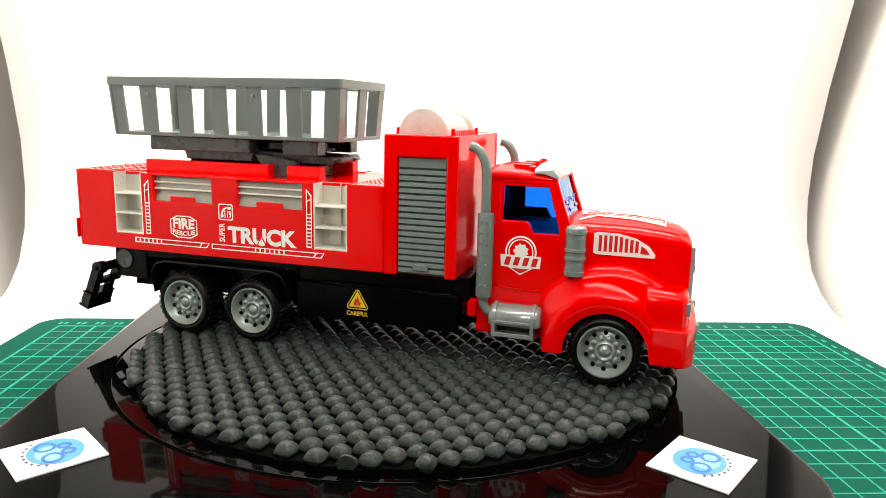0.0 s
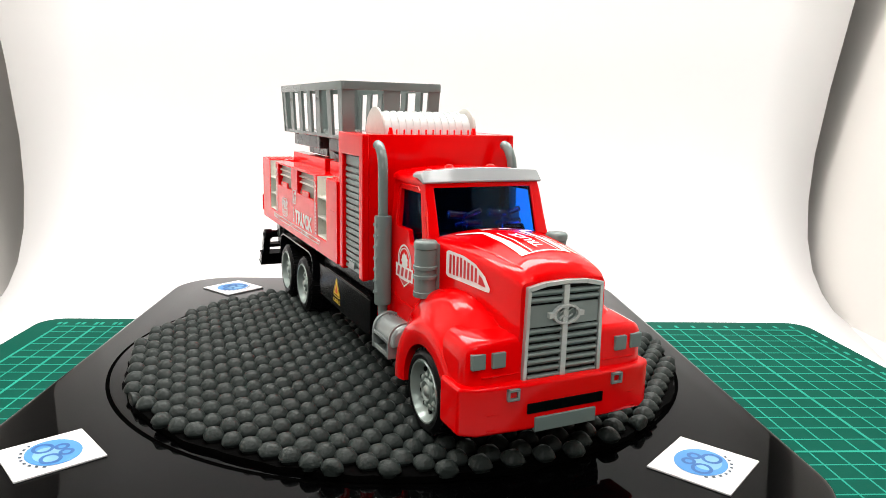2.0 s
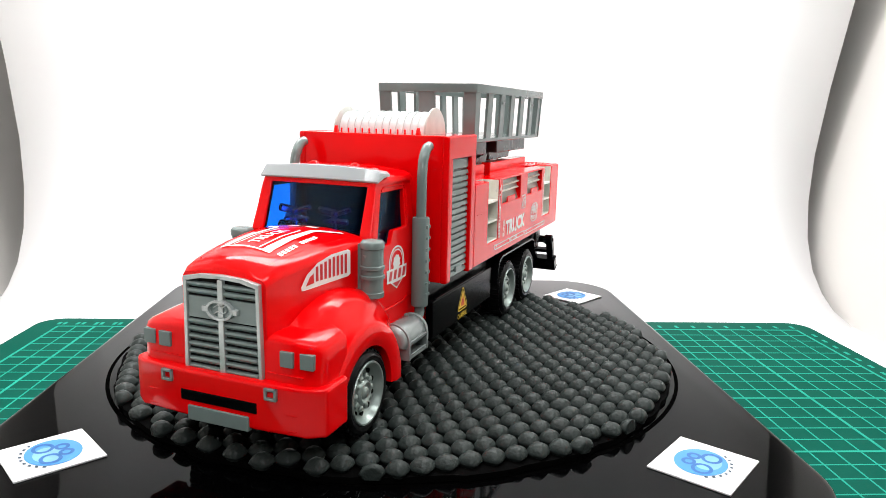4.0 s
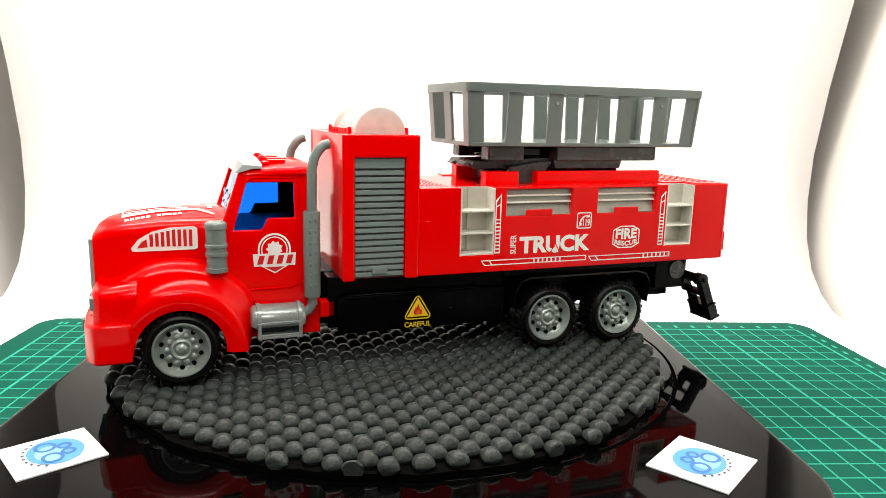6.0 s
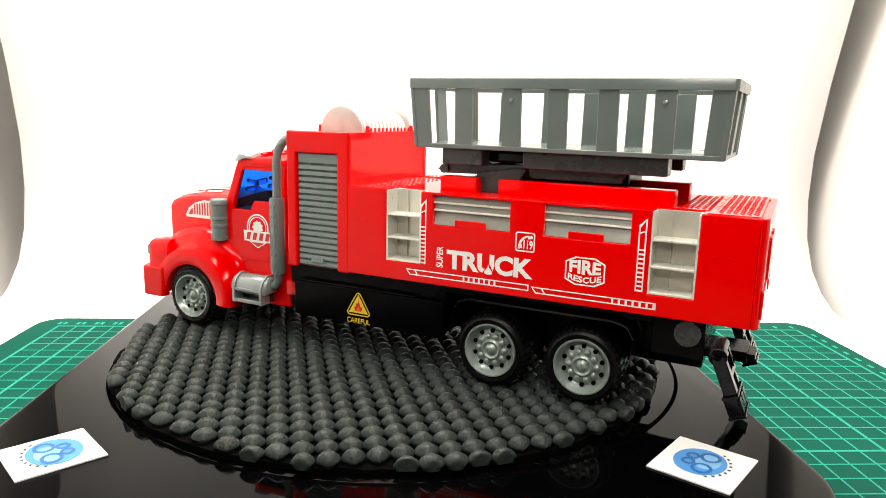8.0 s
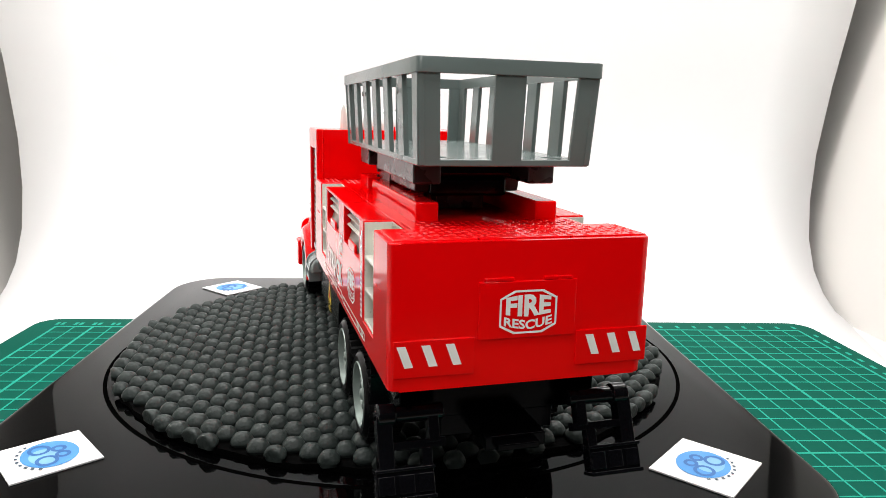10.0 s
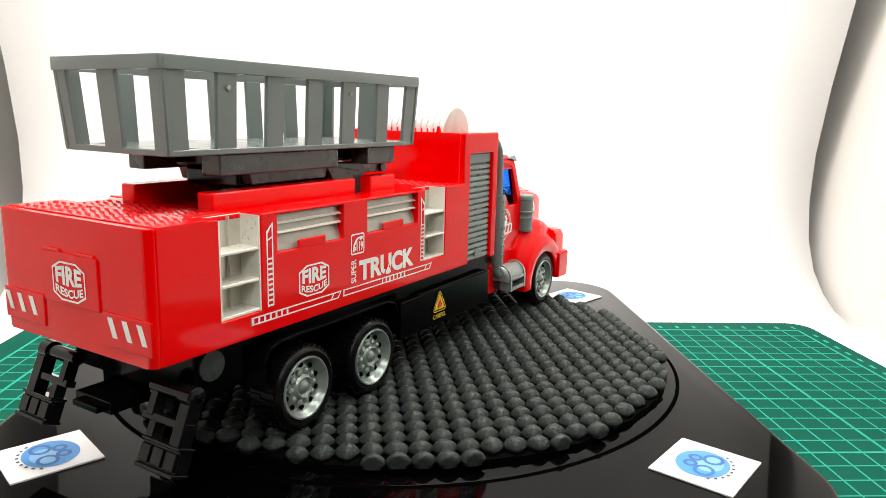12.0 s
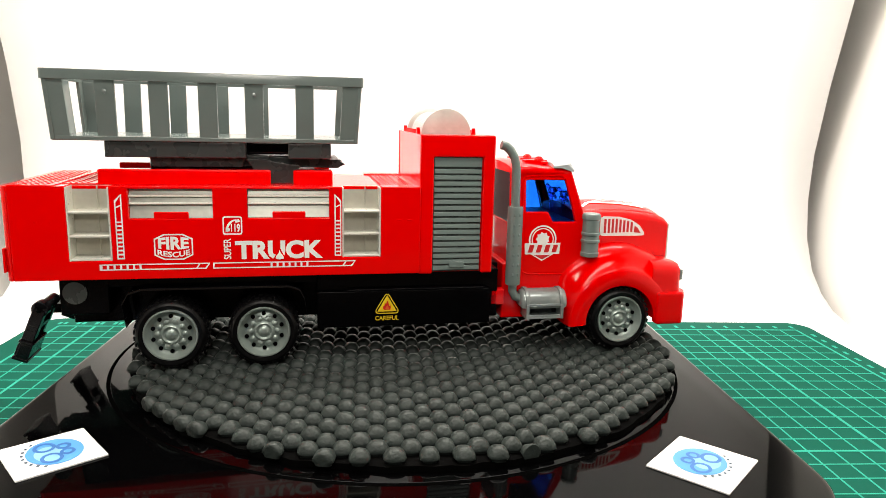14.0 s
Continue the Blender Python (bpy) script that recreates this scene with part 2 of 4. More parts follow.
def build_tent():
    tent = tagged(new("light_tent"), "white fabric photo light tent with an open front", "light tent")
    tent.location.z = ZT
    for name, b in (("back_panel", (-640, 640, 560, 568, -61, 720)), ("top_panel", (-640, 640, -320, 568, 720, 728)), ("floor_panel", (-640, 640, -420, 568, -62, -61))):
        bm = bmesh.new()
        box(bm, *b)
        part(name, bm, TENT, tent)
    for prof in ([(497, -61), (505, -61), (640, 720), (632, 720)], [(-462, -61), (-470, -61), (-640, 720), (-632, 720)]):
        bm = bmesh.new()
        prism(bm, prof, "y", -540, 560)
        part("side_panel", bm, TENTSIDE, tent, "fabric side panel toned down to a dim grey-white")
    # the hanging white sheet: flat on the floor, sweeping up behind the mat
    prof = [(-430, -57), (100, -57), (225, -56.5), (250, -51), (276, -37), (300, -15), (321, 20), (335, 65), (341, 120), (336, 200), (322, 300), (300, 420), (285, 560), (275, 715)]
    bm = bmesh.new()
    rows = []
    for y, z in prof:
        k = min(1, max(0, (y - 100) / 125)) if z < 0 else 1
        xl, xr = -392 - 33 * k - max(0, z) * 0.06, 449 + 41 * k + max(0, z) * 0.08
        rows.append([(xl + (xr - xl) * i / 12, y, z) for i in range(13)])
    loft(bm, rows, close=False, caps=False)
    ob = part("backdrop", bm, SWEEP, sharp=80)
    md = ob.modifiers.new("thickness", "SOLIDIFY")
    md.thickness, md.offset = 1.2 * U, -1
    tagged(ob, "seamless white vinyl backdrop sheet sweeping up behind", "backdrop", kind="structure")


MX0, MX1, MY0, MY1 = -354, 428, -320, 207
CELL = 17.56


def build_mat():
    mat = tagged(new("cutting_mat"), "green self-healing cutting mat with a pale centimetre grid", "cutting mat")
    mat.location.z = ZT
    bm = bmesh.new()
    prism(bm, rounded(MX0, MX1, MY0, MY1, 22, 6), "z", -56, -51)
    part("sheet", bm, MAT, mat, bevel=0.6)
    gx1, gy1 = 408, 180
    nx, ny = 42, 27
    for i in range(nx + 1):
        w, h = (1.0, -50.65) if i % 5 == 0 or i == nx else (0.55, -50.75)
        bm = bmesh.new()
        box(bm, gx1 - i * CELL - w, gx1 - i * CELL + w, gy1 - ny * CELL, gy1, -51.2, h)
        part("grid_line", bm, MATLINE, mat)
    for j in range(ny + 1):
        w, h = (1.0, -50.7) if j % 5 == 0 or j == ny else (0.55, -50.8)
        bm = bmesh.new()
        box(bm, gx1 - nx * CELL, gx1, gy1 - j * CELL - w, gy1 - j * CELL + w, -51.2, h)
        part("grid_line", bm, MATLINE, mat)
    marks = bmesh.new()
    for i in range(nx + 1):
        x = gx1 - i * CELL
        for k in ((-2.6, 2.6) if i > 9 else (0,)):
            box(marks, x + k - 1.5, x + k + 1.5, gy1 + 6, gy1 + 13, -51.2, -50.8)
    for j in range(1, ny):
        y = gy1 - j * CELL
        for k in ((-2.6, 2.6) if j > 9 else (0,)):
            box(marks, gx1 + 7 + k, gx1 + 10 + k, y - 3.5, y + 3.5, -51.2, -50.8)
    tagged(part("scale_mark", marks, MATLINE, mat), kind="stuff")


# ---------- turntable ----------


def build_turntable():
    base = tagged(new("display_turntable"), "glossy black square turntable base with rounded corners", "turntable")
    base.location.z = ZT
    bm = bmesh.new()
    rings = []
    for inset, z in ((10, -50.6), (7, -49), (1.5, -22), (0, -16), (0, -13), (0.6, -11.6), (2.2, -10.7), (4, -10.5)):
        rings.append([(x, y, z) for x, y in rounded(-217 + inset, 211 - inset, -234 + inset, 224 - inset, 50 - inset, 10)])
    loft(bm, rings)
    part("housing", bm, PLATE, base, sharp=50)
    bm = bmesh.new()
    n = 140
    o, i2 = [circle(0, 0, r, None, n) for r in (195.3, 192.9)]
    for k in range(n):
        bm.faces.new([bm.verts.new((*p, -10.44)) for p in (o[k], o[(k + 1) % n], i2[(k + 1) % n], i2[k])])
    part("groove", bm, GAP, base, "dark groove round the disc")
    # paper cards taped to the corners
    for i, (cx, cy, a, w, h) in enumerate(((-172, -162, -50, 19.5, 20.5), (154, -176, -43, 20.5, 22), (-160, 176, 48, 20, 20), (166, 155, 43, 20, 20))):
        card = tagged(new("logo_card"), "white paper card with a blue emblem on the black base", "card", group="cards on the turntable base")
        card.location = at(cx, cy, -10.4)
        card.rotation_euler.z = radians(a)
        bm = bmesh.new()
        box(bm, -w, w, -h, h, 0, 0.9)
        part("paper", bm, PAPER, card, bevel=0.12)
        flip = 90 if i == 1 else 0
        r, u = Vector((math.cos(radians(flip)), math.sin(radians(flip)), 0)), Vector((-math.sin(radians(flip)), math.cos(radians(flip)), 0))
        o = (0, 0, 0.9)
        flat("emblem_disc", [circle(0, 1.5, 14.8, 12.8, 40)], o, r, u, BLUE, card, "blue oval emblem")
        flat("emblem_shine", [circle(1.5, -1.5, 8.6, 6.6, 32)], o, r, u, PALEBLUE, card, "pale centre of the emblem", proud=0.32)
        for ex, ey, rx, ry in ((-6.8, -1.6, 5.6, 5.2), (6.8, -1.6, 5.6, 5.2), (-3.4, 6.4, 3.7, 3.6), (3.8, 6.4, 3.7, 3.6)):
            flat("emblem_loop", band(circle(ex, ey, rx, ry), circle(ex, ey, rx - 1.9, ry - 1.8)), o, r, u, DEEPBLUE, card, "dark blue loop", proud=0.4)
        bars = []
        for k in range(9):
            aa = radians(212 + k * 14.5)
            c0, s0 = math.cos(aa), math.sin(aa)
            px, py = 16.0 * c0, 1.5 + 14.2 * s0
            tx, ty = -s0, c0
            bars.append([(px + tx * p + c0 * q2, py + ty * p + s0 * q2) for p, q2 in ((-0.8, -0.5), (0.8, -0.5), (0.8, 0.9), (-0.8, 0.9))])
        flat("emblem_lettering", bars, o, r, u, DARKPRINT, card, "small dark lettering bars", proud=0.4)


def build_platter():
    """The turning disc with its knobbly rubber pad."""
    disc = tagged(new("turntable_disc"), "round black turntable disc covered with a knobbly rubber pad", "turntable disc")
    disc.location.z = ZT
    bm = bmesh.new()
    lathe(bm, (0, 0, 0), "z", [(-10.46, 192.8), (-10.2, 192.8), (-10.1, 192.4), (-10.1, 60)], 120)
    part("disc", bm, PLATE, disc, sharp=50)
    bm = bmesh.new()
    n = 150
    rnd = random.Random(4)
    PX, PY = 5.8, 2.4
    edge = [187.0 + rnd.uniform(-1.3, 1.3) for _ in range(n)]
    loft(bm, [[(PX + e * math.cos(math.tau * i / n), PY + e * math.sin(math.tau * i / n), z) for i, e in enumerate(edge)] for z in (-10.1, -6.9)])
    # base sheet wears the gap-shade tone
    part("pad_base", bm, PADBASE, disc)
    # knobs: rows half a step apart, cut off ragged at the rim
    verts, faces, rim = [], [], 158.0
    pitch, seg, lay = 12.1, 16, radians(39.9)
    prof = ((0.76, -7.4), (0.84, -6.2), (0.97, -5.4), (1.0, -5.0), (0.92, -3.8), (0.78, -2.45), (0.6, -1.35), (0.41, -0.6), (0.23, -0.18), (0.1, -0.02))
    for j in range(-18, 19):
        for i in range(-18, 19):
            x, y = pitch * (i * math.cos(lay) - j * math.sin(lay)), 3.0 + pitch * (i * math.sin(lay) + j * math.cos(lay))
            rr = math.hypot(x - PX, y - PY)
            if rr > 188.0:
                continue
            verts_here, faces_here = ([], []) if rr > rim else (verts, faces)
            b0 = len(verts_here)
            jit, lift = rnd.uniform(0.94, 1.05), rnd.uniform(-0.6, 0.0)
            warp, skew = rnd.uniform(0, 0.06), rnd.uniform(0, 6.28)
            cutoff = 189.5 + rnd.uniform(-1.5, 1.0)
            for f, z in prof:
                for k in range(seg):
                    a = math.tau * k / seg + lay
                    c, s = math.cos(a), math.sin(a)
                    m = 6.75 * f * jit * (1 + warp * math.cos(2 * (a - lay) + skew)) * (abs(math.cos(a - lay)) ** 1.33 + abs(math.sin(a - lay)) ** 1.33) ** (-1 / 1.33)
                    vx, vy = x + m * c, y + m * s
                    d = math.hypot(vx - PX, vy - PY)
                    if d > cutoff:
                        vx, vy = PX + (vx - PX) * cutoff / d, PY + (vy - PY) * cutoff / d
                    verts_here.append((vx * U, vy * U, (z + lift * (1 - f)) * U))
            for r in range(len(prof) - 1):
                for k in range(seg):
                    k2 = (k + 1) % seg
                    faces_here.append((b0 + r * seg + k, b0 + r * seg + k2, b0 + (r + 1) * seg + k2, b0 + (r + 1) * seg + k))
            faces_here.append(tuple(b0 + (len(prof) - 1) * seg + k for k in range(seg)))
            if rr > rim:
                me = bpy.data.meshes.new("rubber_knob")
                me.from_pydata(verts_here, [], faces_here)
                me.materials.append(PAD)
                me.shade_smooth()
                new("rubber_knob", me).parent = disc
    me = bpy.data.meshes.new("rubber_knob_rest")
    me.from_pydata(verts, [], faces)
    me.materials.append(PAD)
    me.shade_smooth()
    knobs = new("rubber_knob_rest", me)
    knobs.parent = disc
    tagged(knobs, "rows of rounded black rubber knobs", kind="stuff")
    return disc


# ---------- the toy fire truck: x forward, y to its left ----------


def round_triangle(w, z0, z1, r):
    """An upright triangle outline with rounded corners."""
    out = []
    slope = math.atan2(z1 - z0, w)
    for cx, cz, a0 in ((0, z1 - r / math.sin(math.pi / 2 - slope) * 1.0, 90), (-w + r / math.tan(slope / 2), z0 + r, 210), (w - r / math.tan(slope / 2), z0 + r, 330)):
        for k in range(-3, 4):
            a = radians(a0 + 20 * k)
            out.append((cx + r * math.cos(a), cz + r * math.sin(a)))
    return out


def build_wheel(truck, x, s, zc=20.8, r=22.1):
    """s: -1 right side, 1 left side."""
    yo, yi = 50.5, 31
    bm = bmesh.new()
    prof = [(yi, 12), (yi, r - 2.2), (yi + 1.6, r - 0.5), (yo - 2.6, r - 0.5), (yo - 0.5, r - 1.4), (yo + 0.5, r - 3.0), (yo + 0.2, 17.2), (yo - 0.6, 16.4), (yo - 3, 15.8), (yo - 8, 14.5)]
    lathe(bm, (x, 0, zc), "y", [(s * h, q) for h, q in prof], 44)
    wheel = part("wheel", bm, TYRE, truck, "black rubber tyre with a silver rim")
    bm = bmesh.new()
    for k in range(34):
        a = math.tau * k / 34
        for y0, y1, da in ((yi + 2, yi + 9, 0.0), (yi + 10, yo - 1.6, 0.09)):
            c = [(math.cos(a + da + e), math.sin(a + da + e)) for e in (-0.055, 0.055)]
            rr = (r - 1.6, r + 0.35)
            vs = [bm.verts.new((x + q * cx, s * y, zc + q * cz)) for q in rr for y in (y0, y1) for cx, cz in c]
            for f in ((0, 1, 3, 2), (4, 6, 7, 5), (0, 4, 5, 1), (2, 3, 7, 6), (0, 2, 6, 4), (1, 5, 7, 3)):
                bm.faces.new([vs[i] for i in f])
    tagged(part("tyre_tread", bm, TYRE, wheel), kind="stuff")
    bm = bmesh.new()
    lathe(bm, (x, 0, zc), "y", [(s * h, q) for h, q in ((yo - 9, 15.2), (yo - 0.2, 16.6), (yo + 0.6, 16.2), (yo + 0.5, 15.4), (yo - 1.6, 14.2), (yo - 3.8, 13.2), (yo - 4.6, 11.8), (yo - 3.6, 9.2), (yo - 3.0, 7.6), (yo - 3.1, 6.8), (yo - 1.5, 6.0), (yo - 1.0, 5.3), (yo - 1.2, 4.6), (yo - 2.2, 3.9), (yo - 2.0, 3.3), (yo - 0.9, 2.6), (yo - 0.4, 1.4), (yo - 0.3, 0.05))], 40)
    rim = part("rim", bm, RIM, wheel, "silver ten-hole rim", sharp=45)
    holes, bolts = bmesh.new(), bmesh.new()
    for k in range(10):
        a = math.tau * (k + 0.5) / 10
        lathe(holes, (x + 11.5 * math.cos(a), 0, zc + 11.5 * math.sin(a)), "y", [(s * (yo - 5), 1.35), (s * (yo - 3.4), 1.35)], 10)
    for k in range(10):
        a = math.tau * k / 10
        lathe(bolts, (x + 8.2 * math.cos(a), 0, zc + 8.2 * math.sin(a)), "y", [(s * (yo - 4.4), 2.1), (s * (yo - 2.5), 1.8), (s * (yo - 1.9), 1.1), (s * (yo - 1.7), 0.3)], 10)
    tagged(part("rim_hole", holes, BLACK, wheel, "dark rim vent holes"), kind="stuff")
    tagged(part("wheel_nut", bolts, RIM, wheel), kind="stuff")
    return wheel


def build_body(truck):
    # deck and core of the rear body
    bm = bmesh.new()
    box(bm, -238, 6, -37.5, 38, 57.5, 112)
    part("body_core", bm, RED, truck)
    bm = bmesh.new()
    box(bm, -239.36, -236, -48.0, 50.0, 57.52, 113.98)
    part("tail_panel", bm, RED, truck, "red tail panel with warning stripes")
    # side panels with cut-outs
    zs = [57.5, 69, 94.5, 112.3, 114]
    holes = [(1, 1), (1, 2), (1, 3), (7, 1), (7, 2), (7, 3), (3, 2), (5, 2)]
    for s in (-1, 1):
        bm = bmesh.new()
        dx = 1.4 if s < 0 else -1.6
        xs = [-235.5] + [x + dx for x in (-206, -182, -171.5, -123.5, -103, -53.5, -45.4, -21)] + [6]
        cells(bm, xs, zs, holes, lambda u, v, w: (u, s * (40.0 + 13.6 * w), v))
        corner = [(-235.5, s * 40), (-239.3, s * 40), (-239.3, s * 49.8)] + [(-235.5 - 3.8 * math.cos(a), s * (49.8 + 3.8 * math.sin(a))) for a in (0.26, 0.52, 0.79, 1.05, 1.31)] + [(-235.5, s * 53.6)]
        prism(bm, corner, "z", 57.5, 114)
        for cx in (-147.5 + dx, -78.2 + dx):
            box(bm, cx - 10, cx + 10, s * 52.2, s * 53.6, 94, 98.6)
        side = part("side_panel", bm, RED, truck, "red side panel with cut-out lockers and white prints", bevel=0.7)
        side.location.y = (1.5 if s < 0 else 0.6) * U
        # moulded dashes
        for cx in (-222, -214, -8, -1):
            bm = bmesh.new()
            box(bm, cx - 1.6, cx + 1.6, s * 53.4, s * 53.9, 92.4, 93.2)
            part("moulded_dash", bm, RED, side, bevel=0.2)
        # silver shelf lockers, the back wall in the shaded shelf tone
        for x0, x1 in ((-206 + dx, -182 + dx), (-45.4 + dx, -21 + dx)):
            y0, y1 = s * 40.6, s * 53.0
            bm = bmesh.new()
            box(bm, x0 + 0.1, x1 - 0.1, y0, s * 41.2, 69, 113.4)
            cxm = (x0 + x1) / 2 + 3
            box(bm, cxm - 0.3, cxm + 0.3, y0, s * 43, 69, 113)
            locker = part("shelf_locker", bm, SHELF_SHADED, truck, "silver locker with three shelves", bevel=0.2)
            locker.location.y = side.location.y
            for xa in (x0 + 0.1, x1 - 1.0):
                bm = bmesh.new()
                box(bm, xa, xa + 0.9, s * 41.2, y1, 69, 113.2)
                part("locker_wall", bm, SHELF, locker)
            for z in (69.1, 83.2, 97.6):
                bm = bmesh.new()
                box(bm, x0 + 1.0, x1 - 1.0, s * 41.2, y1, z, z + 1.5)
                part("shelf", bm, SHELF, locker, bevel=0.4)
        # ribbed silver inserts
        for x0, x1 in ((-171.5 + dx, -123.5 + dx), (-103 + dx, -53.5 + dx)):
            bm = bmesh.new()
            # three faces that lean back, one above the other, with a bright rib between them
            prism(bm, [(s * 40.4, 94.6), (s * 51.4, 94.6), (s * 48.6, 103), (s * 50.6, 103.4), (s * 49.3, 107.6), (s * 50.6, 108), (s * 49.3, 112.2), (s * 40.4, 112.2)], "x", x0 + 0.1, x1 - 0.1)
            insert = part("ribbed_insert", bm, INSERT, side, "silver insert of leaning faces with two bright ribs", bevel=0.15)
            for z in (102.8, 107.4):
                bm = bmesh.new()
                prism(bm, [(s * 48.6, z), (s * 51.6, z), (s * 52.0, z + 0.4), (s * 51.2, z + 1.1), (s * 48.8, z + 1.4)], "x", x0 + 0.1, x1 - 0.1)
                # paler shelf tone paints the glint along the rib
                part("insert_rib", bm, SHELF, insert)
        prints(truck, side, s)
    # deck plates and their tread
    bm = bmesh.new()
    box(bm, -236, 6, -39.9, 39.9, 111, 113.2)
    deck = part("deck", bm, RED, truck, bevel=0.4)
    for y0, y1 in ((-52, -19.5), (-18.5, 18.5), (19.5, 52)):
        bm = bmesh.new()
        box(bm, -235, -210, y0, y1, 113.2, 114.5)
        part("deck_plate", bm, RED, deck, bevel=0.4)
    bm = bmesh.new()
    box(bm, -209, -190, -39, 39, 113.2, 114.3)
    part("deck_plate", bm, RED, deck, bevel=0.4)
    bm = bmesh.new()
    for x0, x1, y0, y1, z in ((-234, -192, -37, 37, 114.3), (-46, 4, -52, 52, 113.8), (-20, 4, -39, 39, 113.2), (-234, -211, -51, 51, 114.5)):
        nx, ny = int((x1 - x0) / 3.3), int((y1 - y0) / 3.3)
        for i in range(nx):
            for j in range(ny):
                cx, cy = x0 + (i + (0.3 if j % 2 else 0.7)) * 3.3, y0 + (j + 0.5) * 3.3
                if x0 == -46 and (abs(cy) < 40 or cx < -20):
                    continue
                a = 0.785 if (i + j) % 2 else -0.785
                c, sn = math.cos(a), math.sin(a)
                pts = [(1.7 * c, 1.7 * sn), (-0.6 * sn, 0.6 * c), (-1.7 * c, -1.7 * sn), (0.6 * sn, -0.6 * c)]
                base = [bm.verts.new((cx + p, cy + q, z - 0.1)) for p, q in pts]
                tip = bm.verts.new((cx, cy, z + 0.48))
                for m in range(4):
                    bm.faces.new((base[m], base[(m + 1) % 4], tip))
    tagged(part("tread_pattern", bm, RED_TREAD, truck, "raised red anti-slip tread"), kind="stuff")
    # guide rails under the lift
    for s in (-1, 1):
        for x0, x1 in ((-191, -88), (-74, -49)):
            bm = bmesh.new()
            box(bm, x0, x1, s * 22.5, s * 33, 112, 122.4)
            part("guide_rail", bm, RED, truck, bevel=1.0)
    # tail details
    bm = bmesh.new()
    box(bm, -240.3, -239.0, -20, 20, 76, 98.5)
    for y0, y1 in ((-18, -6), (6, 18)):
        box(bm, -240.3, -239.0, y0, y1, 98.5, 100)
    tail = part("tail_plate", bm, RED, truck, bevel=0.4)
    for s in (-1, 1):
        bm = bmesh.new()
        box(bm, -240.1, -239.0, s * 52.6, s * 21, 63, 77.5)
        part("stripe_panel", bm, RED, tail, bevel=0.4)
    rr, up = (0, -1, 0), (0, 0, 1)
    flat("fire_rescue_print", fire_rescue(0, 86.4, 11.8, 8.6), (-240.3, 0, 0), rr, up, WHITE, truck, "white octagonal lettering print")
    for s in (-1, 1):
        polys = []
        for k in range(3):
            y = -s * 38.2 + (k - 1) * 9.4 - 1.2
            polys.append([(y - 2.7, 75.6), (y + 0.7, 75.6), (y + 3.8, 67.2), (y + 0.4, 67.2)])
        flat("warning_stripe", polys, (-240.1, 0, 0), rr, up, WHITE, truck, "white slanted warning stripes")


def ladder_print(x, z0, z1, w, slots, lean):
    """An upright striped marker: slanted tip above, rungs below."""
    polys = []
    zt = z0 + (z1 - z0) * 0.56
    o = [(x - w, zt), (x + w, zt), (x + w, z1 - (0 if lean > 0 else 4)), (x - w, z1 - (4 if lean > 0 else 0))]
    polys += band(o, [(x - w + 0.8, zt + 0.8), (x + w - 0.8, zt + 0.8), (x + w - 0.8, o[2][1] - 1.4), (x - w + 0.8, o[3][1] - 1.4)])
    polys.append([(x - w, z1 - 9), (x + w, z1 - 7), (x + w, z1 - 6.2), (x - w, z1 - 8.2)])
    for k in range(slots):
        z = z0 + (zt - z0) * k / slots
        polys.append([(x - w, z), (x + w, z), (x + w, z + 1.0), (x - w, z + 1.0)])
    polys += [[(x - w, z0), (x - w + 0.7, z0), (x - w + 0.7, zt), (x - w, zt)], [(x + w - 0.7, z0), (x + w, z0), (x + w, zt), (x + w - 0.7, zt)]]
    return polys


def bar_print(a, b, z, r0, r1, tip):
    """A lying marker from a to b with rungs from r0 to r1 and a slanted end."""
    h = 1.9
    o = [(a - (2.5 if tip < 0 else 0), z + h), (b + (2.5 if tip > 0 else 0), z + h), (b, z - h), (a, z - h)]
    i = [(o[0][0] + 1.0, z + h - 0.7), (o[1][0] - 1.0, z + h - 0.7), (b - 0.7, z - h + 0.7), (a + 0.7, z - h + 0.7)]
    polys = band(o, i)
    n = 7
    for k in range(n):
        x = r0 + (r1 - r0) * k / (n - 1)
        polys.append([(x - 0.6, z - h), (x + 0.6, z - h), (x + 0.6, z + h), (x - 0.6, z + h)])
    e = b if tip > 0 else a
    polys.append([(e - tip * 6 - 0.5, z - h), (e - tip * 6 + 0.5, z - h), (e - tip * 3.4 + 0.5, z + h), (e - tip * 3.4 - 0.5, z + h)])
    return polys


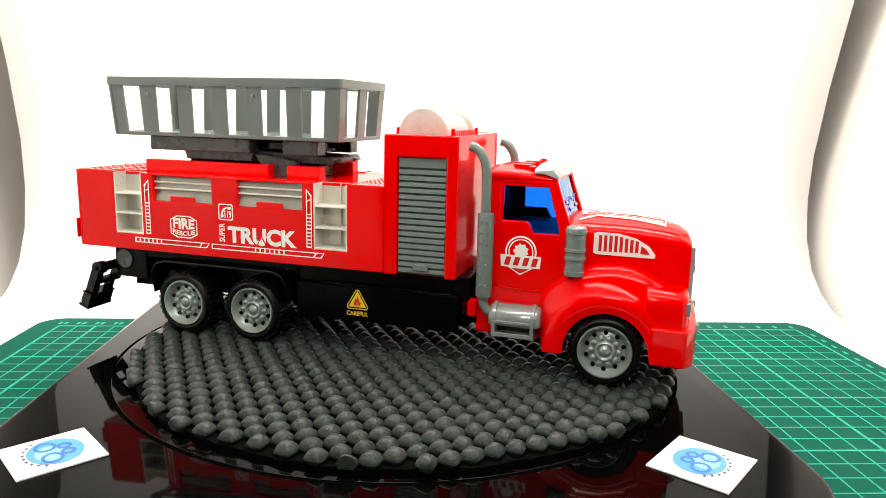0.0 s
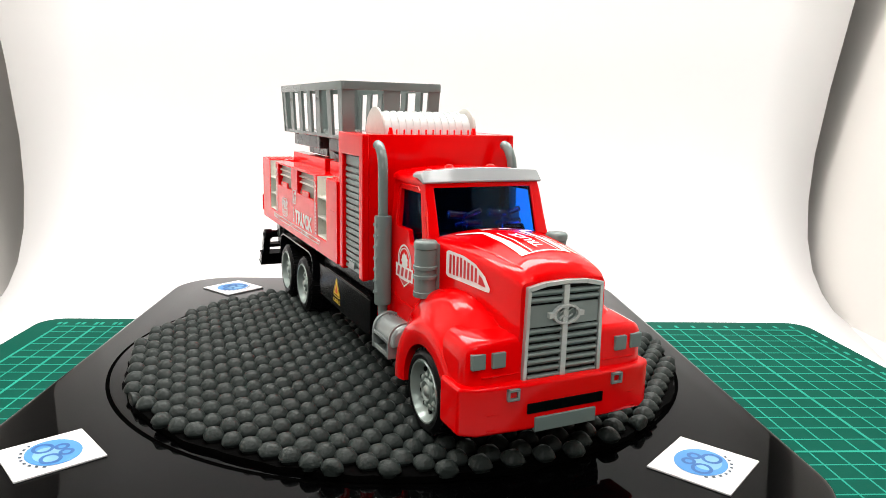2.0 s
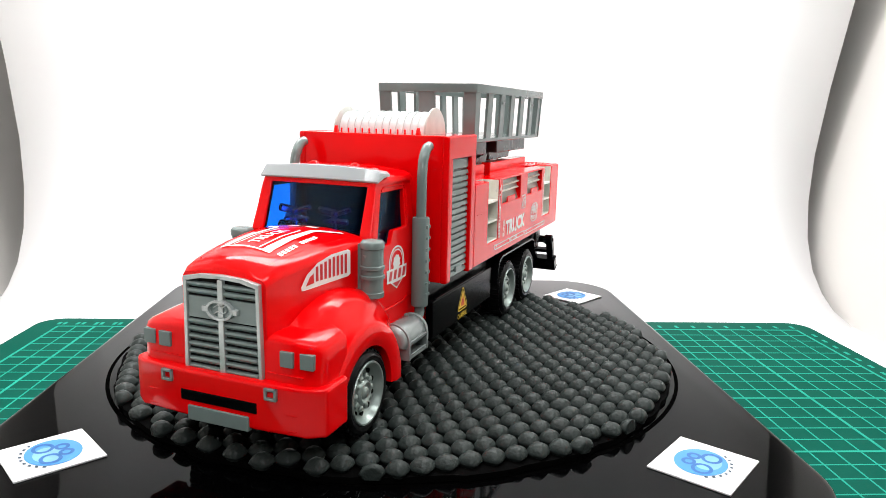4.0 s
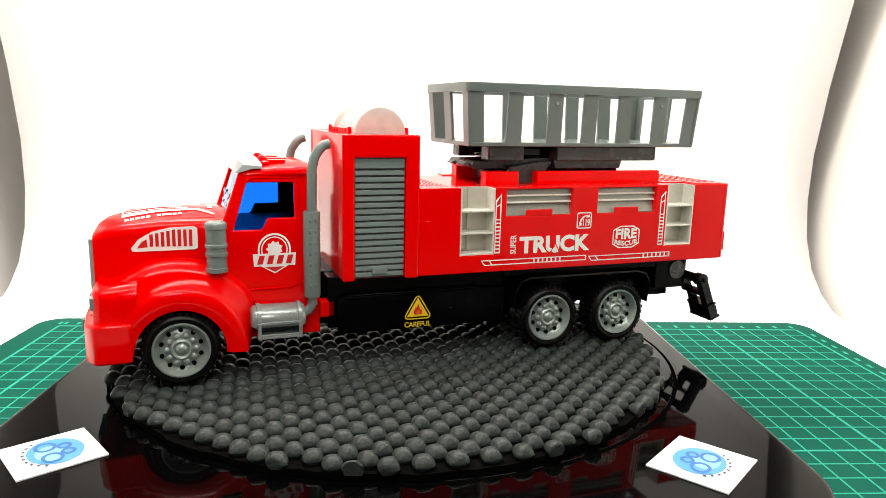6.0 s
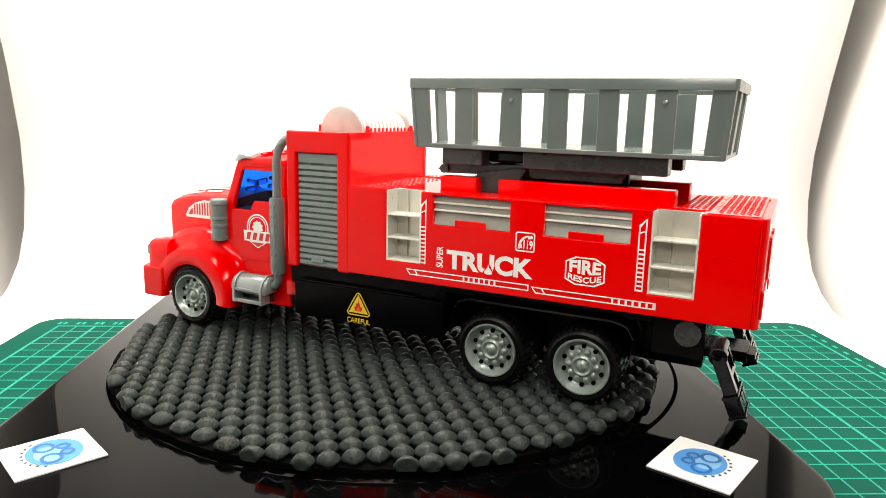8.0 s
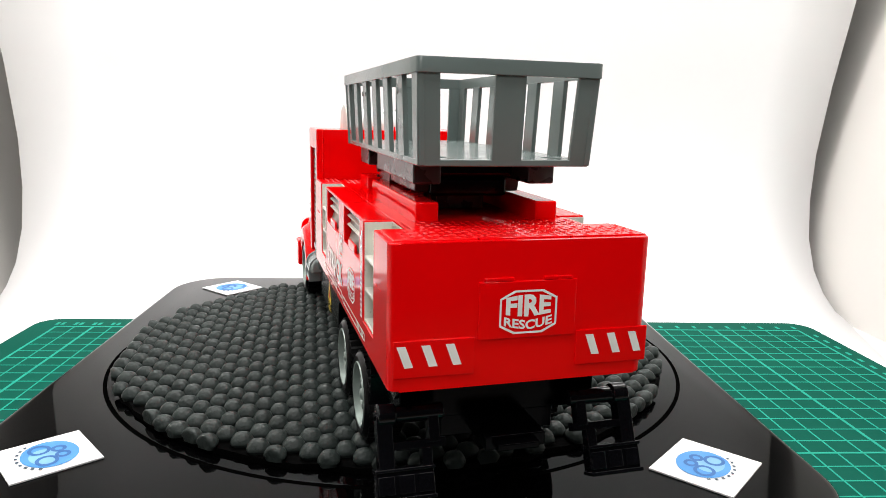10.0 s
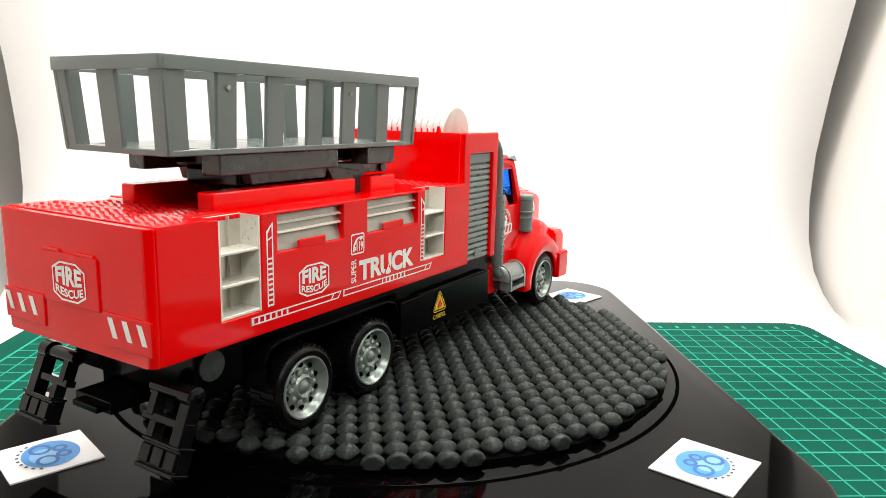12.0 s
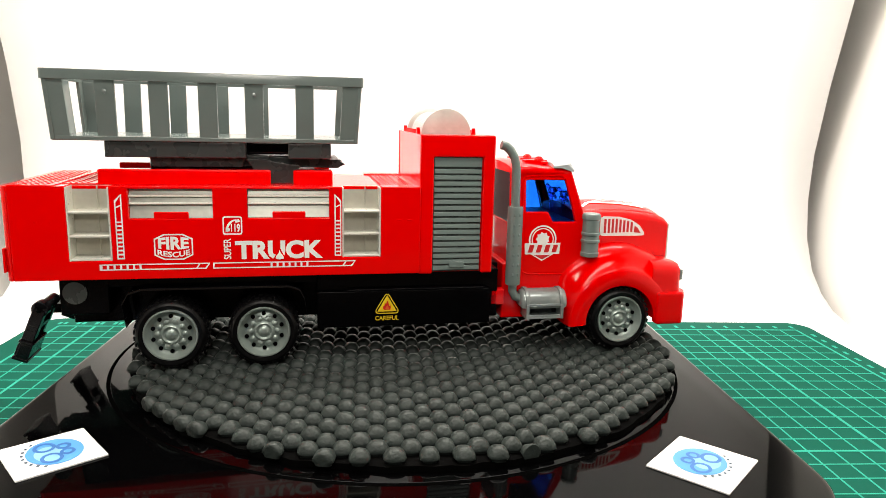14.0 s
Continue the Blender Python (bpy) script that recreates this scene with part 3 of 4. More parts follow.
def prints(truck, side, s):
    """White lettering on a side panel. Reads rear to front on the right, front to rear on the left."""
    d = -s
    o, r, up = (-113, s * 53.6, 0), (d, 0, 0), (0, 0, 1)

    def run(a, b):
        lo, hi = sorted(((a + 113) * d, (b + 113) * d))
        return lo, hi
    if s < 0:
        word, sup, tel, fire = run(-109.6, -56.2), run(-116.6, -112), run(-116.6, -105), -145.5
    else:
        word, sup, tel, fire = run(-65.4, -120.2), run(-58.4, -63), run(-108.8, -120.6), -150
    t = letters("TRUCK", *word, 68.8, 80.6, 0.045)
    flat("truck_lettering", t, o, r, up, WHITE, side, "white capital lettering")
    # flame notch in the letter U
    ux = word[0] + (word[1] - word[0]) * 0.5
    flat("letter_gap", [[(ux - 4.2, 68.5), (ux + 4.2, 68.5), (ux + 2.4, 71.4), (ux + 0.3, 75.6), (ux - 0.3, 75.6), (ux - 2.4, 71.4)]], o, r, up, RED, side, proud=0.4)
    flat("flame_notch", [[(ux - 2.6, 69.0), (ux, 68.4), (ux + 2.6, 69.0), (ux + 2.2, 70.6), (ux + 0.6, 72.6), (ux, 74.6), (ux - 0.6, 72.6), (ux - 2.2, 70.6)]], o, r, up, WHITE, side, proud=0.55)
    flat("super_lettering", [[(x + sup[1], y) for x, y in p] for p in turn90(letters("SUPER", 69, 82, 0, 4.4, 0.02))], o, r, up, WHITE, side, "small white upright lettering")
    sq = rounded(tel[0], tel[1], 84.4, 95.8, 1.4, 3)
    inn = rounded(tel[0] + 0.8, tel[1] - 0.8, 85.2, 95.0, 0.9, 3)
    tw = tel[1] - tel[0]
    polys = band(sq, inn) + letters("119", tel[0] + tw * 0.42, tel[1] - 1.3, 86, 91.2, 0.03)
    arc = [(tel[0] + 2.2 + 6.2 * (1 - math.cos(a)), 86.5 + 7.4 * math.sin(a)) for a in [k * math.pi / 2 / 8 for k in range(9)]]
    for p, q in zip(arc, arc[1:]):
        polys.append([(p[0] - 0.5, p[1]), (p[0] + 0.7, p[1] - 0.6), (q[0] + 0.7, q[1] - 0.6), (q[0] - 0.5, q[1])])
    polys += [[(tel[0] + 1.6, 86), (tel[0] + 4.2, 86.6), (tel[0] + 4.0, 88.6), (tel[0] + 1.8, 88.4)], [(tel[0] + tw * 0.62, 93.2), (tel[0] + tw * 0.84, 94.2), (tel[0] + tw * 0.9, 92.4), (tel[0] + tw * 0.66, 91.8)]]
    flat("phone_print", polys, o, r, up, WHITE, side, "white phone pictogram with 119")
    f = (fire + 113) * d
    flat("fire_rescue_print", fire_rescue(f, 77.2, 11.2, 8.0), o, r, up, WHITE, side, "white octagonal lettering print")
    a, b = ((-175.6 if s < 0 else -179.5) + 113) * d, ((-46.8 if s < 0 else -49) + 113) * d
    for polys in (ladder_print(a, 70, 109.6, 2.1, 9, -d if s > 0 else 1), ladder_print(b, 70, 109.6, 2.1, 9, 1 if s > 0 else -1)):
        flat("ladder_print", polys, o, r, up, WHITE, side, "white striped upright marker")
    if s < 0:
        pair = bar_print(*run(-188, -127), 65.2, *run(-187, -165), 1), bar_print(*run(-123, -38), 65.2, *run(-88, -66), 1)
    else:
        pair = bar_print(*run(-40, -118), 63.8, *run(-77, -97), -1), bar_print(*run(-122, -189), 63.0, *run(-166, -188), -1)
    for polys in pair:
        flat("bar_print", polys, o, r, up, WHITE, side, "white striped long marker")


def build_box(truck):
    """The tall locker block behind the cab with roller shutters."""
    bm = bmesh.new()
    box(bm, 6, 54.5, -46.5, 49.5, 57, 146)
    box(bm, 6, 54.5, -50.3, 53.5, 145, 147)
    part("locker_core", bm, RED, truck, bevel=0.5)
    for s in (-1, 1):
        bm = bmesh.new()
        cells(bm, [5.5, 14.6, 47.2, 55], [56.5, 60.0, 133, 147.2], [(1, 1), (1, 0)], lambda u, v, w: (u, s * (49.4 + 4.6 * w), v))
        part("locker_frame", bm, RED, truck, bevel=1.3, segments=3).location.y = (3.2 if s < 0 else 0) * U
        bm = bmesh.new()
        box(bm, 15, 46.8, s * 49, s * 50.6, 57.6, 132.8)
        sh = part("roller_shutter", bm, LIFT_GREY, truck, "grey ribbed roller shutter", bevel=0.15)
        sh.location.y = (3.2 if s < 0 else 0) * U
        bm = bmesh.new()
        box(bm, 15.1, 46.7, s * 50, s * 51.8, 126.5, 132.7)
        part("shutter_header", bm, GREY, sh, bevel=0.4).location.y = 0
        for k in range(17):
            z = 58.4 + 3.98 * k
            bm = bmesh.new()
            prism(bm, [(s * 50.4, z), (s * 52.1, z + 0.4), (s * 51.7, z + 2.9), (s * 50.4, z + 3.3)], "x", 15.2, 46.6)
            part("shutter_slat", bm, GREY, sh, bevel=0.2)
        bm = bmesh.new()
        box(bm, 26, 36, s * 51, s * 53.2, 60.4, 64.4)
        part("shutter_handle", bm, GREY, sh, bevel=0.5)
    # water drum lying across the roof, ribbed, with round end caps
    bm = bmesh.new()
    cx, cz = 25.5, 147
    lathe(bm, (cx, 0, cz), "y", [(-30.6, 0.1), (-30.6, 13.2), (30.6, 13.2), (30.6, 0.1)], 40)
    drum = part("roof_drum", bm, DRUM, truck, "milky white drum with round end caps on the roof")
    for s in (-1, 1):
        bm = bmesh.new()
        lathe(bm, (cx, 0, cz), "y", [(s * 30.2, 0.1), (s * 30.2, 13.6), (s * 31, 15.8), (s * 31.6, 16.6), (s * 32.6, 16.5), (s * 33, 15.8), (s * 33, 0.1)], 40)
        part("drum_cap", bm, CAP, drum, "beige round drum end cap")
    for y in range(-25, 26, 5):
        bm = bmesh.new()
        lathe(bm, (cx, y, cz), "y", [(-0.7, 13), (-0.6, 14.1), (0.6, 14.1), (0.7, 13)], 40)
        part("drum_rib", bm, DRUM, drum)
    bm = bmesh.new()
    for y in range(-25, 26, 5):
        box(bm, 44.4, 45.4, y - 0.4, y + 0.4, 147, 149.8)
        box(bm, 6.6, 7.6, y - 0.4, y + 0.4, 147, 149.6)
    for y in (-29, 29):
        prism(bm, [(y - 1.4, 147), (y + 1.4, 147), (y + 0.5, 151), (y - 0.5, 151)], "x", 43.6, 46)
        prism(bm, [(y - 1.4, 147), (y + 1.4, 147), (y + 0.5, 151), (y - 0.5, 151)], "x", 6, 8.4)
    tagged(part("drum_peg", bm, RED, truck, "red comb of small pegs", bevel=0.15), kind="stuff")


def section(x, w, zt, zb, crown=3.0, r=5.0):
    """A cross-section at x: half width w, top zt at the edges plus a crown, bottom zb."""
    pts = [(x, -w, zb), (x, -w, zt - r)]
    for k in range(1, 5):
        a = math.pi / 2 * k / 4
        pts.append((x, -w + r * (1 - math.cos(a)), zt - r + r * math.sin(a)))
    n = 6
    for k in range(1, n):
        u = -1 + 2 * k / n
        pts.append((x, (w - r) * u, zt + crown * (1 - u * u)))
    for k in range(3, -1, -1):
        a = math.pi / 2 * k / 4
        pts.append((x, w - r * (1 - math.cos(a)), zt - r + r * math.sin(a)))
    pts += [(x, w, zt - r), (x, w, zb)]
    return pts


def build_cab(truck):
    # lower cab and doors
    bm = bmesh.new()
    box(bm, 70, 122, -37.2, 37.2, 21, 88)
    prism(bm, [(66, 21), (96, 21), (96, 30), (116, 52), (116, 60), (66, 60)], "y", -38.3, 38.3)
    part("cab_body", bm, RED, truck, bevel=1.2)
    # cab sides with window openings
    for s in (-1, 1):
        bm = bmesh.new()
        zs = [52.5, 88.6, 95.6, 117.2, 124]
        lean = {52.5: 0, 88.6: 0, 95.6: -2.6, 117.2: -9.5, 124: -11.6}
        fr = {52.5: 124, 88.6: 124.5, 95.6: 122.2, 117.2: 115.8, 124: 113.6}
        wf = {52.5: 118, 88.6: 117.6, 95.6: 115.8, 117.2: 109.2, 124: 107.5}
        wm = {52.5: 101, 88.6: 101, 95.6: 97.4, 117.2: 97, 124: 97}
        tuck = {52.5: 38.6, 88.6: 38.6, 95.6: 38.2, 117.2: 36.4, 124: 35.4}
        cols = [lambda z: 70.0, lambda z: 81.3, lambda z: wm[z], lambda z: wf[z], lambda z: fr[z]]
        cells(bm, [0, 1, 2, 3, 4], zs, [(1, 2), (2, 1), (2, 2)], lambda i, z, w: (cols[i](z), s * (tuck[z] - 3.2 * (1 - w)), z))
        side = part("door_panel", bm, RED, truck, "red cab side with a door window", bevel=0.8)
        bm = bmesh.new()
        lines = [(80, 56), (80, 54), (84, 52.2), (112, 51.6)]
        tube(bm, [(x, s * 38.5, z) for x, z in lines], 0.55, 6)
        part("door_seam", bm, RED, side)
        bm = bmesh.new()
        tube(bm, [(x, s * (38.2 - max(0, z - 96) * 0.085), z) for x, z in ((79.0, 96), (79.0, 117), (81.5, 120), (106, 120.3), (109, 118.5))], 0.6, 6)
        part("window_moulding", bm, RED, side)
        bm = bmesh.new()
        prism(bm, [(80.6, 94.5), (98, 94.5), (101.5, 87.6), (118.2, 87.6), (110, 118), (80.6, 118)], "y", s * 33.6, s * 34.3)
        g = part("door_window", bm, BLUEGLASS, side, "blue tinted plastic window")
        g.visible_shadow = False
        badge(side, s)
    # roof
    bm = bmesh.new()
    loft(bm, [section(70, 37, 126, 122, 2.4, 3.5), section(76, 37.4, 127.4, 122, 2.4, 4), section(105, 36.4, 125.8, 122, 2.6, 3.6), section(113, 35.6, 124, 121.5, 2.4, 2.4)])
    for x0, x1, y in ((84, 100, -19), (84, 100, 19), (80, 98, 0)):
        box(bm, x0, x1, y - 3, y + 3, 126, 129.9)
    roof = part("roof", bm, RED, truck, bevel=0.5)
    for y, r, h in ((-26, 2.6, 2.4), (-13.4, 3.4, 4.6), (13.4, 3.4, 4.6), (26, 2.6, 2.4)):
        bm = bmesh.new()
        lathe(bm, (97, y, 127.5), "z", [(0, r), (h * 0.6, r * 0.95), (h * 0.92, r * 0.55), (h, 0.1)], 14)
        part("marker_lamp", bm, RED, roof)
    # windscreen frame and glass
    bm = bmesh.new()
    for s in (-1, 1):
        loft(bm, [[(123.5, s * 30.5, 95), (124.2, s * 38, 93), (119, s * 38, 93), (118.5, s * 31, 95)], [(113.8, s * 30.5, 122), (113.8, s * 35.6, 123), (109.4, s * 35.6, 123), (109.4, s * 30.5, 122)]])
    loft(bm, [[(114.2, y, 120.6), (113.6, y, 123.4), (110, y, 123.4), (111, y, 120.6)] for y in (-35.2, 35.2)])
    part("windscreen_frame", bm, RED, truck, bevel=0.7)
    bm = bmesh.new()
    rows = []
    for k in range(11):
        y = -31.5 + 6.3 * k
        c = 0.75 * (1 - (y / 31.5) ** 2)
        rows.append([(122.2 + c, y, 93.5), (112.7 + c, y, 121.4), (112.1 + c, y, 121.4), (121.6 + c, y, 93.5)])
    loft(bm, rows)
    ws = part("windscreen", bm, SCREEN, truck, "blue tinted plastic windscreen", sharp=60)
    ws.visible_shadow = False
    # dark cab floor, rear wall and dashboard
    bm = bmesh.new()
    box(bm, 70.5, 73, -34, 34, 88, 122)
    box(bm, 72, 118, -34.5, 34.5, 86.5, 88.6)
    part("cab_lining", bm, LINING, truck)
    bm = bmesh.new()
    # moulded controls that show through the lower half of the windscreen
    for y in (-13, 12):
        tube(bm, [(116.6, y - 10, 106.6), (116.8, y + 1.5, 105.2)], 2.3, 12)
        tube(bm, [(118, y - 1, 104.6), (117, y + 10, 108.2)], 1.6, 8)
        tube(bm, [(119, y - 1.5, 101.6), (119, y + 9.5, 101.4)], 1.8, 8)
        tube(bm, [(118.4, y - 6, 100.6), (118.2, y - 1.5, 101.6)], 1.2, 8)
        box(bm, 116, 118.4, y - 1.2, y + 1.2, 88.6, 104.6)
    part("dashboard", bm, MOULDING, truck, "blue moulded dashboard relief", bevel=0.4).visible_shadow = False
    # sun visor
    bm = bmesh.new()
    rows = []
    for y in (-37.2, -35.4, -29, -15, 0, 15, 29, 35.4, 37.2):
        e = 1 if abs(y) < 36 else 0.35
        c = 2.6 * (1 - (y / 37.2) ** 2)
        rows.append([(100, y, 128.2 + c - 2 * (1 - e)), (110 + 2 * e + c * 0.5, y, 129.4 + c * 0.8 - 2 * (1 - e)), (115.4 + c * 0.8, y, 123.8 + c * 0.25), (114.4 + c * 0.8, y, 122.8 + c * 0.25), (106, y, 125.4), (100, y, 125.4)])
    loft(bm, rows)
    part("sun_visor", bm, VISOR, truck, "pale grey sun visor", bevel=0.5)
    # exhaust stacks, air cleaners, side tanks
    for s in (-1, 1):
        bm = bmesh.new()
        tube(bm, [(60.5, s * 43.3, 141), (63.8, s * 43.3, 140.2), (67, s * 43.4, 137.4), (70, s * 43.6, 132.5), (71.4, s * 43.8, 126), (71.8, s * 43.8, 100), (72, s * 43.8, 52), (72, s * 43.8, 42), (74, s * 43.6, 38), (80, s * 43.6, 35.6)], 3.0, 16)
        ex = part("exhaust_pipe", bm, GREY, truck, "grey curved upright exhaust pipe", sharp=60)
        bm = bmesh.new()
        lathe(bm, (72, s * 43.8, 0), "z", [(46.5, 4.0), (46.6, 4.9), (48, 5.2), (99, 5.2), (100.2, 4.9), (100.3, 3.4)], 24)
        for k in range(7):
            for a in (-1.9, -1.2):
                lathe(bm, (72 + 5.0 * math.cos(a), s * (43.8 + 5.0 * abs(math.sin(a))), 0), "z", [(53 + k * 6.8, 0.2), (53.4 + k * 6.8, 0.9), (54.8 + k * 6.8, 0.9), (55.2 + k * 6.8, 0.2)], 6)
        part("heat_shield", bm, GREY, ex, sharp=50)
        bm = bmesh.new()
        lathe(bm, (128, s * 41, 0), "z", [(64.6, 5.4), (65, 6.2), (67.6, 6.4), (67.9, 5.9), (74.6, 5.9), (74.9, 6.6), (76.6, 6.6), (77, 5.9), (79.6, 5.9), (80, 6.6), (81.6, 6.6), (82, 5.9), (90.6, 5.9), (91, 6.4), (93.8, 6.4), (95, 5.4), (95.2, 2)], 28)
        box(bm, 125, 131, s * 34, s * 40, 66, 93)
        part("air_cleaner", bm, GREY, truck, "grey ringed air cleaner canister", sharp=50)
        # tank: a ribbed half drum over an open box step
        bm = bmesh.new()
        rows = []
        for x, k in ((77, 0.72), (77.8, 0.9), (79.6, 1.0), (107.4, 1.0), (109.2, 0.9), (110, 0.72)):
            arc = [(x, s * (43 + k * 9.2 * math.cos(a)), 34 + k * 9.2 * math.sin(a)) for a in [radians(-20 + 220 * i / 18) for i in range(19)]]
            rows.append(arc)
        loft(bm, rows)
        tank = part("side_tank", bm, SILVER, truck, "silver side tank with step", sharp=50)
        bm = bmesh.new()
        for i in range(11):
            for j in range(6):
                a = radians(12 + 24 * j + (10 if i % 2 else 0))
                cx, cy, cz = 82.6 + 2.2 * i, s * (43 + 9.2 * math.cos(a)), 34 + 9.2 * math.sin(a)
                ta, tb = Vector((0.75, -s * 0.3 * math.sin(a), 0.3 * math.cos(a))), Vector((-0.3, -s * 0.75 * math.sin(a), 0.75 * math.cos(a)))
                up2 = Vector((0, s * math.cos(a), math.sin(a)))
                c3 = Vector((cx, cy, cz))
                base = [bm.verts.new(c3 + v - up2 * 0.1) for v in (ta, tb, -ta, -tb)]
                tip = bm.verts.new(c3 + up2 * 0.16)
                for m in range(4):
                    bm.faces.new((base[m], base[(m + 1) % 4], tip))
        tagged(part("tank_tread", bm, SILVER, tank), kind="stuff")
        for x in (81.0, 105.4):
            bm = bmesh.new()
            loft(bm, [[(x + e, s * (43 + 10.2 * math.cos(a)), 34 + 10.2 * math.sin(a)) for a in [radians(-8 + 190 * i / 16) for i in range(17)]] for e in (-1.2, 1.2)])
            box(bm, x - 1.1, x + 1.1, s * 44, s * 53.4, 23.6, 34)
            part("tank_strap", bm, SILVER, tank, bevel=0.3)
        bm = bmesh.new()
        box(bm, 82, 104.4, s * 42, s * 53.0, 23.8, 25.4)
        box(bm, 82, 104.4, s * 51.8, s * 53.0, 25.4, 26.6)
        box(bm, 82, 104.4, s * 50.6, s * 53.2, 32.4, 34.2)
        part("tank_step", bm, SILVER, tank, bevel=0.3)
        bm = bmesh.new()
        box(bm, 80.4, 106, s * 38.4, s * 43, 24, 34)
        part("step_recess", bm, LIFT_GREY, tank)
        bm = bmesh.new()
        box(bm, 57, 67, s * 34, s * 42, 31.5, 42.5)
        part("rear_lug", bm, RED, truck, bevel=1.0)


def badge(side, s):
    d = -s
    o, r, up = (94, s * 38.6, 0), (d, 0, 0), (0, 0, 1)
    c = 76.3
    polys = band(circle(0, c, 10, 10.2), circle(0, c, 8.9, 9.1)) + band(circle(0, c, 8.0, 8.2), circle(0, c, 7.3, 7.5))
    gear = []
    for k in range(18):
        a, q = math.tau * k / 18, 5.2 if k % 2 else 4.0
        gear.append((q * math.cos(a), c + 0.4 + q * math.sin(a)))
    polys.append(gear)
    flat("door_badge", polys, o, r, up, WHITE, side, "white round gear badge")
    flat("door_badge_band", [[(-13, 74), (13, 74), (12.4, 66.2), (-12.4, 66.2)], [(-8.6, 66.4), (8.6, 66.4), (0, 61.4)]], o, r, up, WHITE, side, "white striped band", proud=0.4)
    st = [[(x, 72.8), (x + 3.4, 72.8), (x + 2.0, 67.4), (x - 1.4, 67.4)] for x in (-9.2, -3.4, 2.4, 8.0)]
    flat("door_badge_stripe", st + [[(-6, 65.6), (6, 65.6), (0, 62.4)]], o, r, up, REDPRINT, side, "red slanted stripes", proud=0.55)


def hood_half(x):
    return np.interp(x, (120, 140, 175, 192, 196), (35.5, 32.8, 27.5, 24.6, 23.4))


def build_front(truck):
    # hood
    bm = bmesh.new()
    rows = []
    for x, zt, cr, r in ((118, 95, 3.0, 5), (124, 95.4, 3.4, 5), (140, 95.2, 4.0, 6), (160, 94.4, 4.6, 6), (178, 92.4, 4.6, 6), (188, 90.4, 3.8, 5.6), (193, 88.6, 2.4, 5), (195.8, 86.0, 1.2, 4)):
        rows.append(section(x, float(hood_half(x)), zt, 36, cr, r))
    loft(bm, rows)
    hood = part("hood", bm, RED, truck, "red sloping hood with white prints", sharp=40)
    # fenders with wheel arches
    for s in (-1, 1):
        bm = bmesh.new()
        rows = []
        prof = [(25.6, 51), (29.5, 52.2), (36.2, 51.8), (38.2, 50.2), (40.2, 46.8), (46, 44.5), (50.5, 41.5), (53, 36), (53.5, 24), (25.6, 24)]
        n = 22
        for k in range(n + 1):
            a = radians(184 - 182 * k / n)
            c, sn = math.cos(a), math.sin(a)
            low = max(0, (0.55 - sn) / 0.55)
            ring_pts = []
            for q, y in prof:
                qq = q if q <= 38.5 else 38.5 + (q - 38.5) * (1 - 0.85 * low ** 0.7)
                ring_pts.append((150 + qq * c, s * y, 19.5 + qq * sn))
            rows.append(ring_pts)
        loft(bm, rows)
        part("fender", bm, RED, truck, "red rounded wheel-arch fender", sharp=38)
        # headlight block
        bm = bmesh.new()
        rows = []
        for y, xf, zt in ((22, 197, 61), (36, 197, 60.6), (44, 196.6, 60), (48, 195.4, 58.6), (50.4, 192.6, 55.6), (51.2, 189, 51)):
            rows.append([(172, s * y, 36), (xf, s * y, 36), (xf - 0.8, s * y, zt - 3.4), (xf - 2.0, s * y, zt - 1.2), (xf - 4.4, s * y, zt), (172, s * y, zt + 2)])
        loft(bm, rows)
        blk = part("headlight_block", bm, RED, truck, bevel=0.8, sharp=50)
        bm = bmesh.new()
        box(bm, 186, 197.4, s * 24, s * 43.0, 43.4, 44.2)
        part("block_ridge", bm, RED, blk, bevel=0.3)
        for y0 in (31.0, 41.0):
            bm = bmesh.new()
            box(bm, 190, 197.8 if y0 < 40 else 197.0, s * y0, s * (y0 + 7.0), 47.6, 55.0)
            part("headlight", bm, GREY, blk, "square grey headlight", bevel=0.5)
    # bumper
    bm = bmesh.new()
    prism(bm, [(176, -54), (195.5, -54.4), (200.6, -46.5), (202.2, -22), (202.2, 22), (200.6, 46.5), (195.5, 54.4), (176, 54), (176, 46), (190, 46), (190, -46), (176, -46)], "z", 16.8, 40)
    bumper = part("bumper", bm, RED, truck, "red front bumper", bevel=1.8, segments=3)
    bm = bmesh.new()
    box(bm, 196, 202.6, -21.5, 21.5, 25.0, 30.2)
    part("bumper_slot", bm, BLACK, bumper, "black bumper slot", bevel=0.4)
    bm = bmesh.new()
    box(bm, 200, 203.3, -17.2, 17.2, 15.8, 23)
    part("front_plate", bm, GREY, bumper, "blank grey plate", bevel=0.5)
    for s in (-1, 1):
        bm = bmesh.new()
        for y in (26, 31.2):
            box(bm, 200.6, 203.2, s * y, s * (y + 1.2), 33, 38.6)
        for z in (33, 37.4):
            box(bm, 200.6, 203.2, s * 26, s * 32.4, z, z + 1.2)
        part("tow_pin", bm, SILVER, bumper, "square silver tow eye", bevel=0.2)
        bm = bmesh.new()
        for z in (19.2, 26.6):
            box(bm, 198.5, 201.3, s * 26, s * 42, z, z + 0.6)
        part("bumper_crease", bm, RED, bumper, bevel=0.2)
    # grille
    bm = bmesh.new()
    outer = [(-22, 36.5), (22, 36.5), (21, 84), (12, 85.8), (0, 86.4), (-12, 85.8), (-21, 84)]
    inner = [(-20, 38.2), (20, 38.2), (19.2, 82), (11, 83.8), (0, 84.4), (-11, 83.8), (-19.2, 82)]
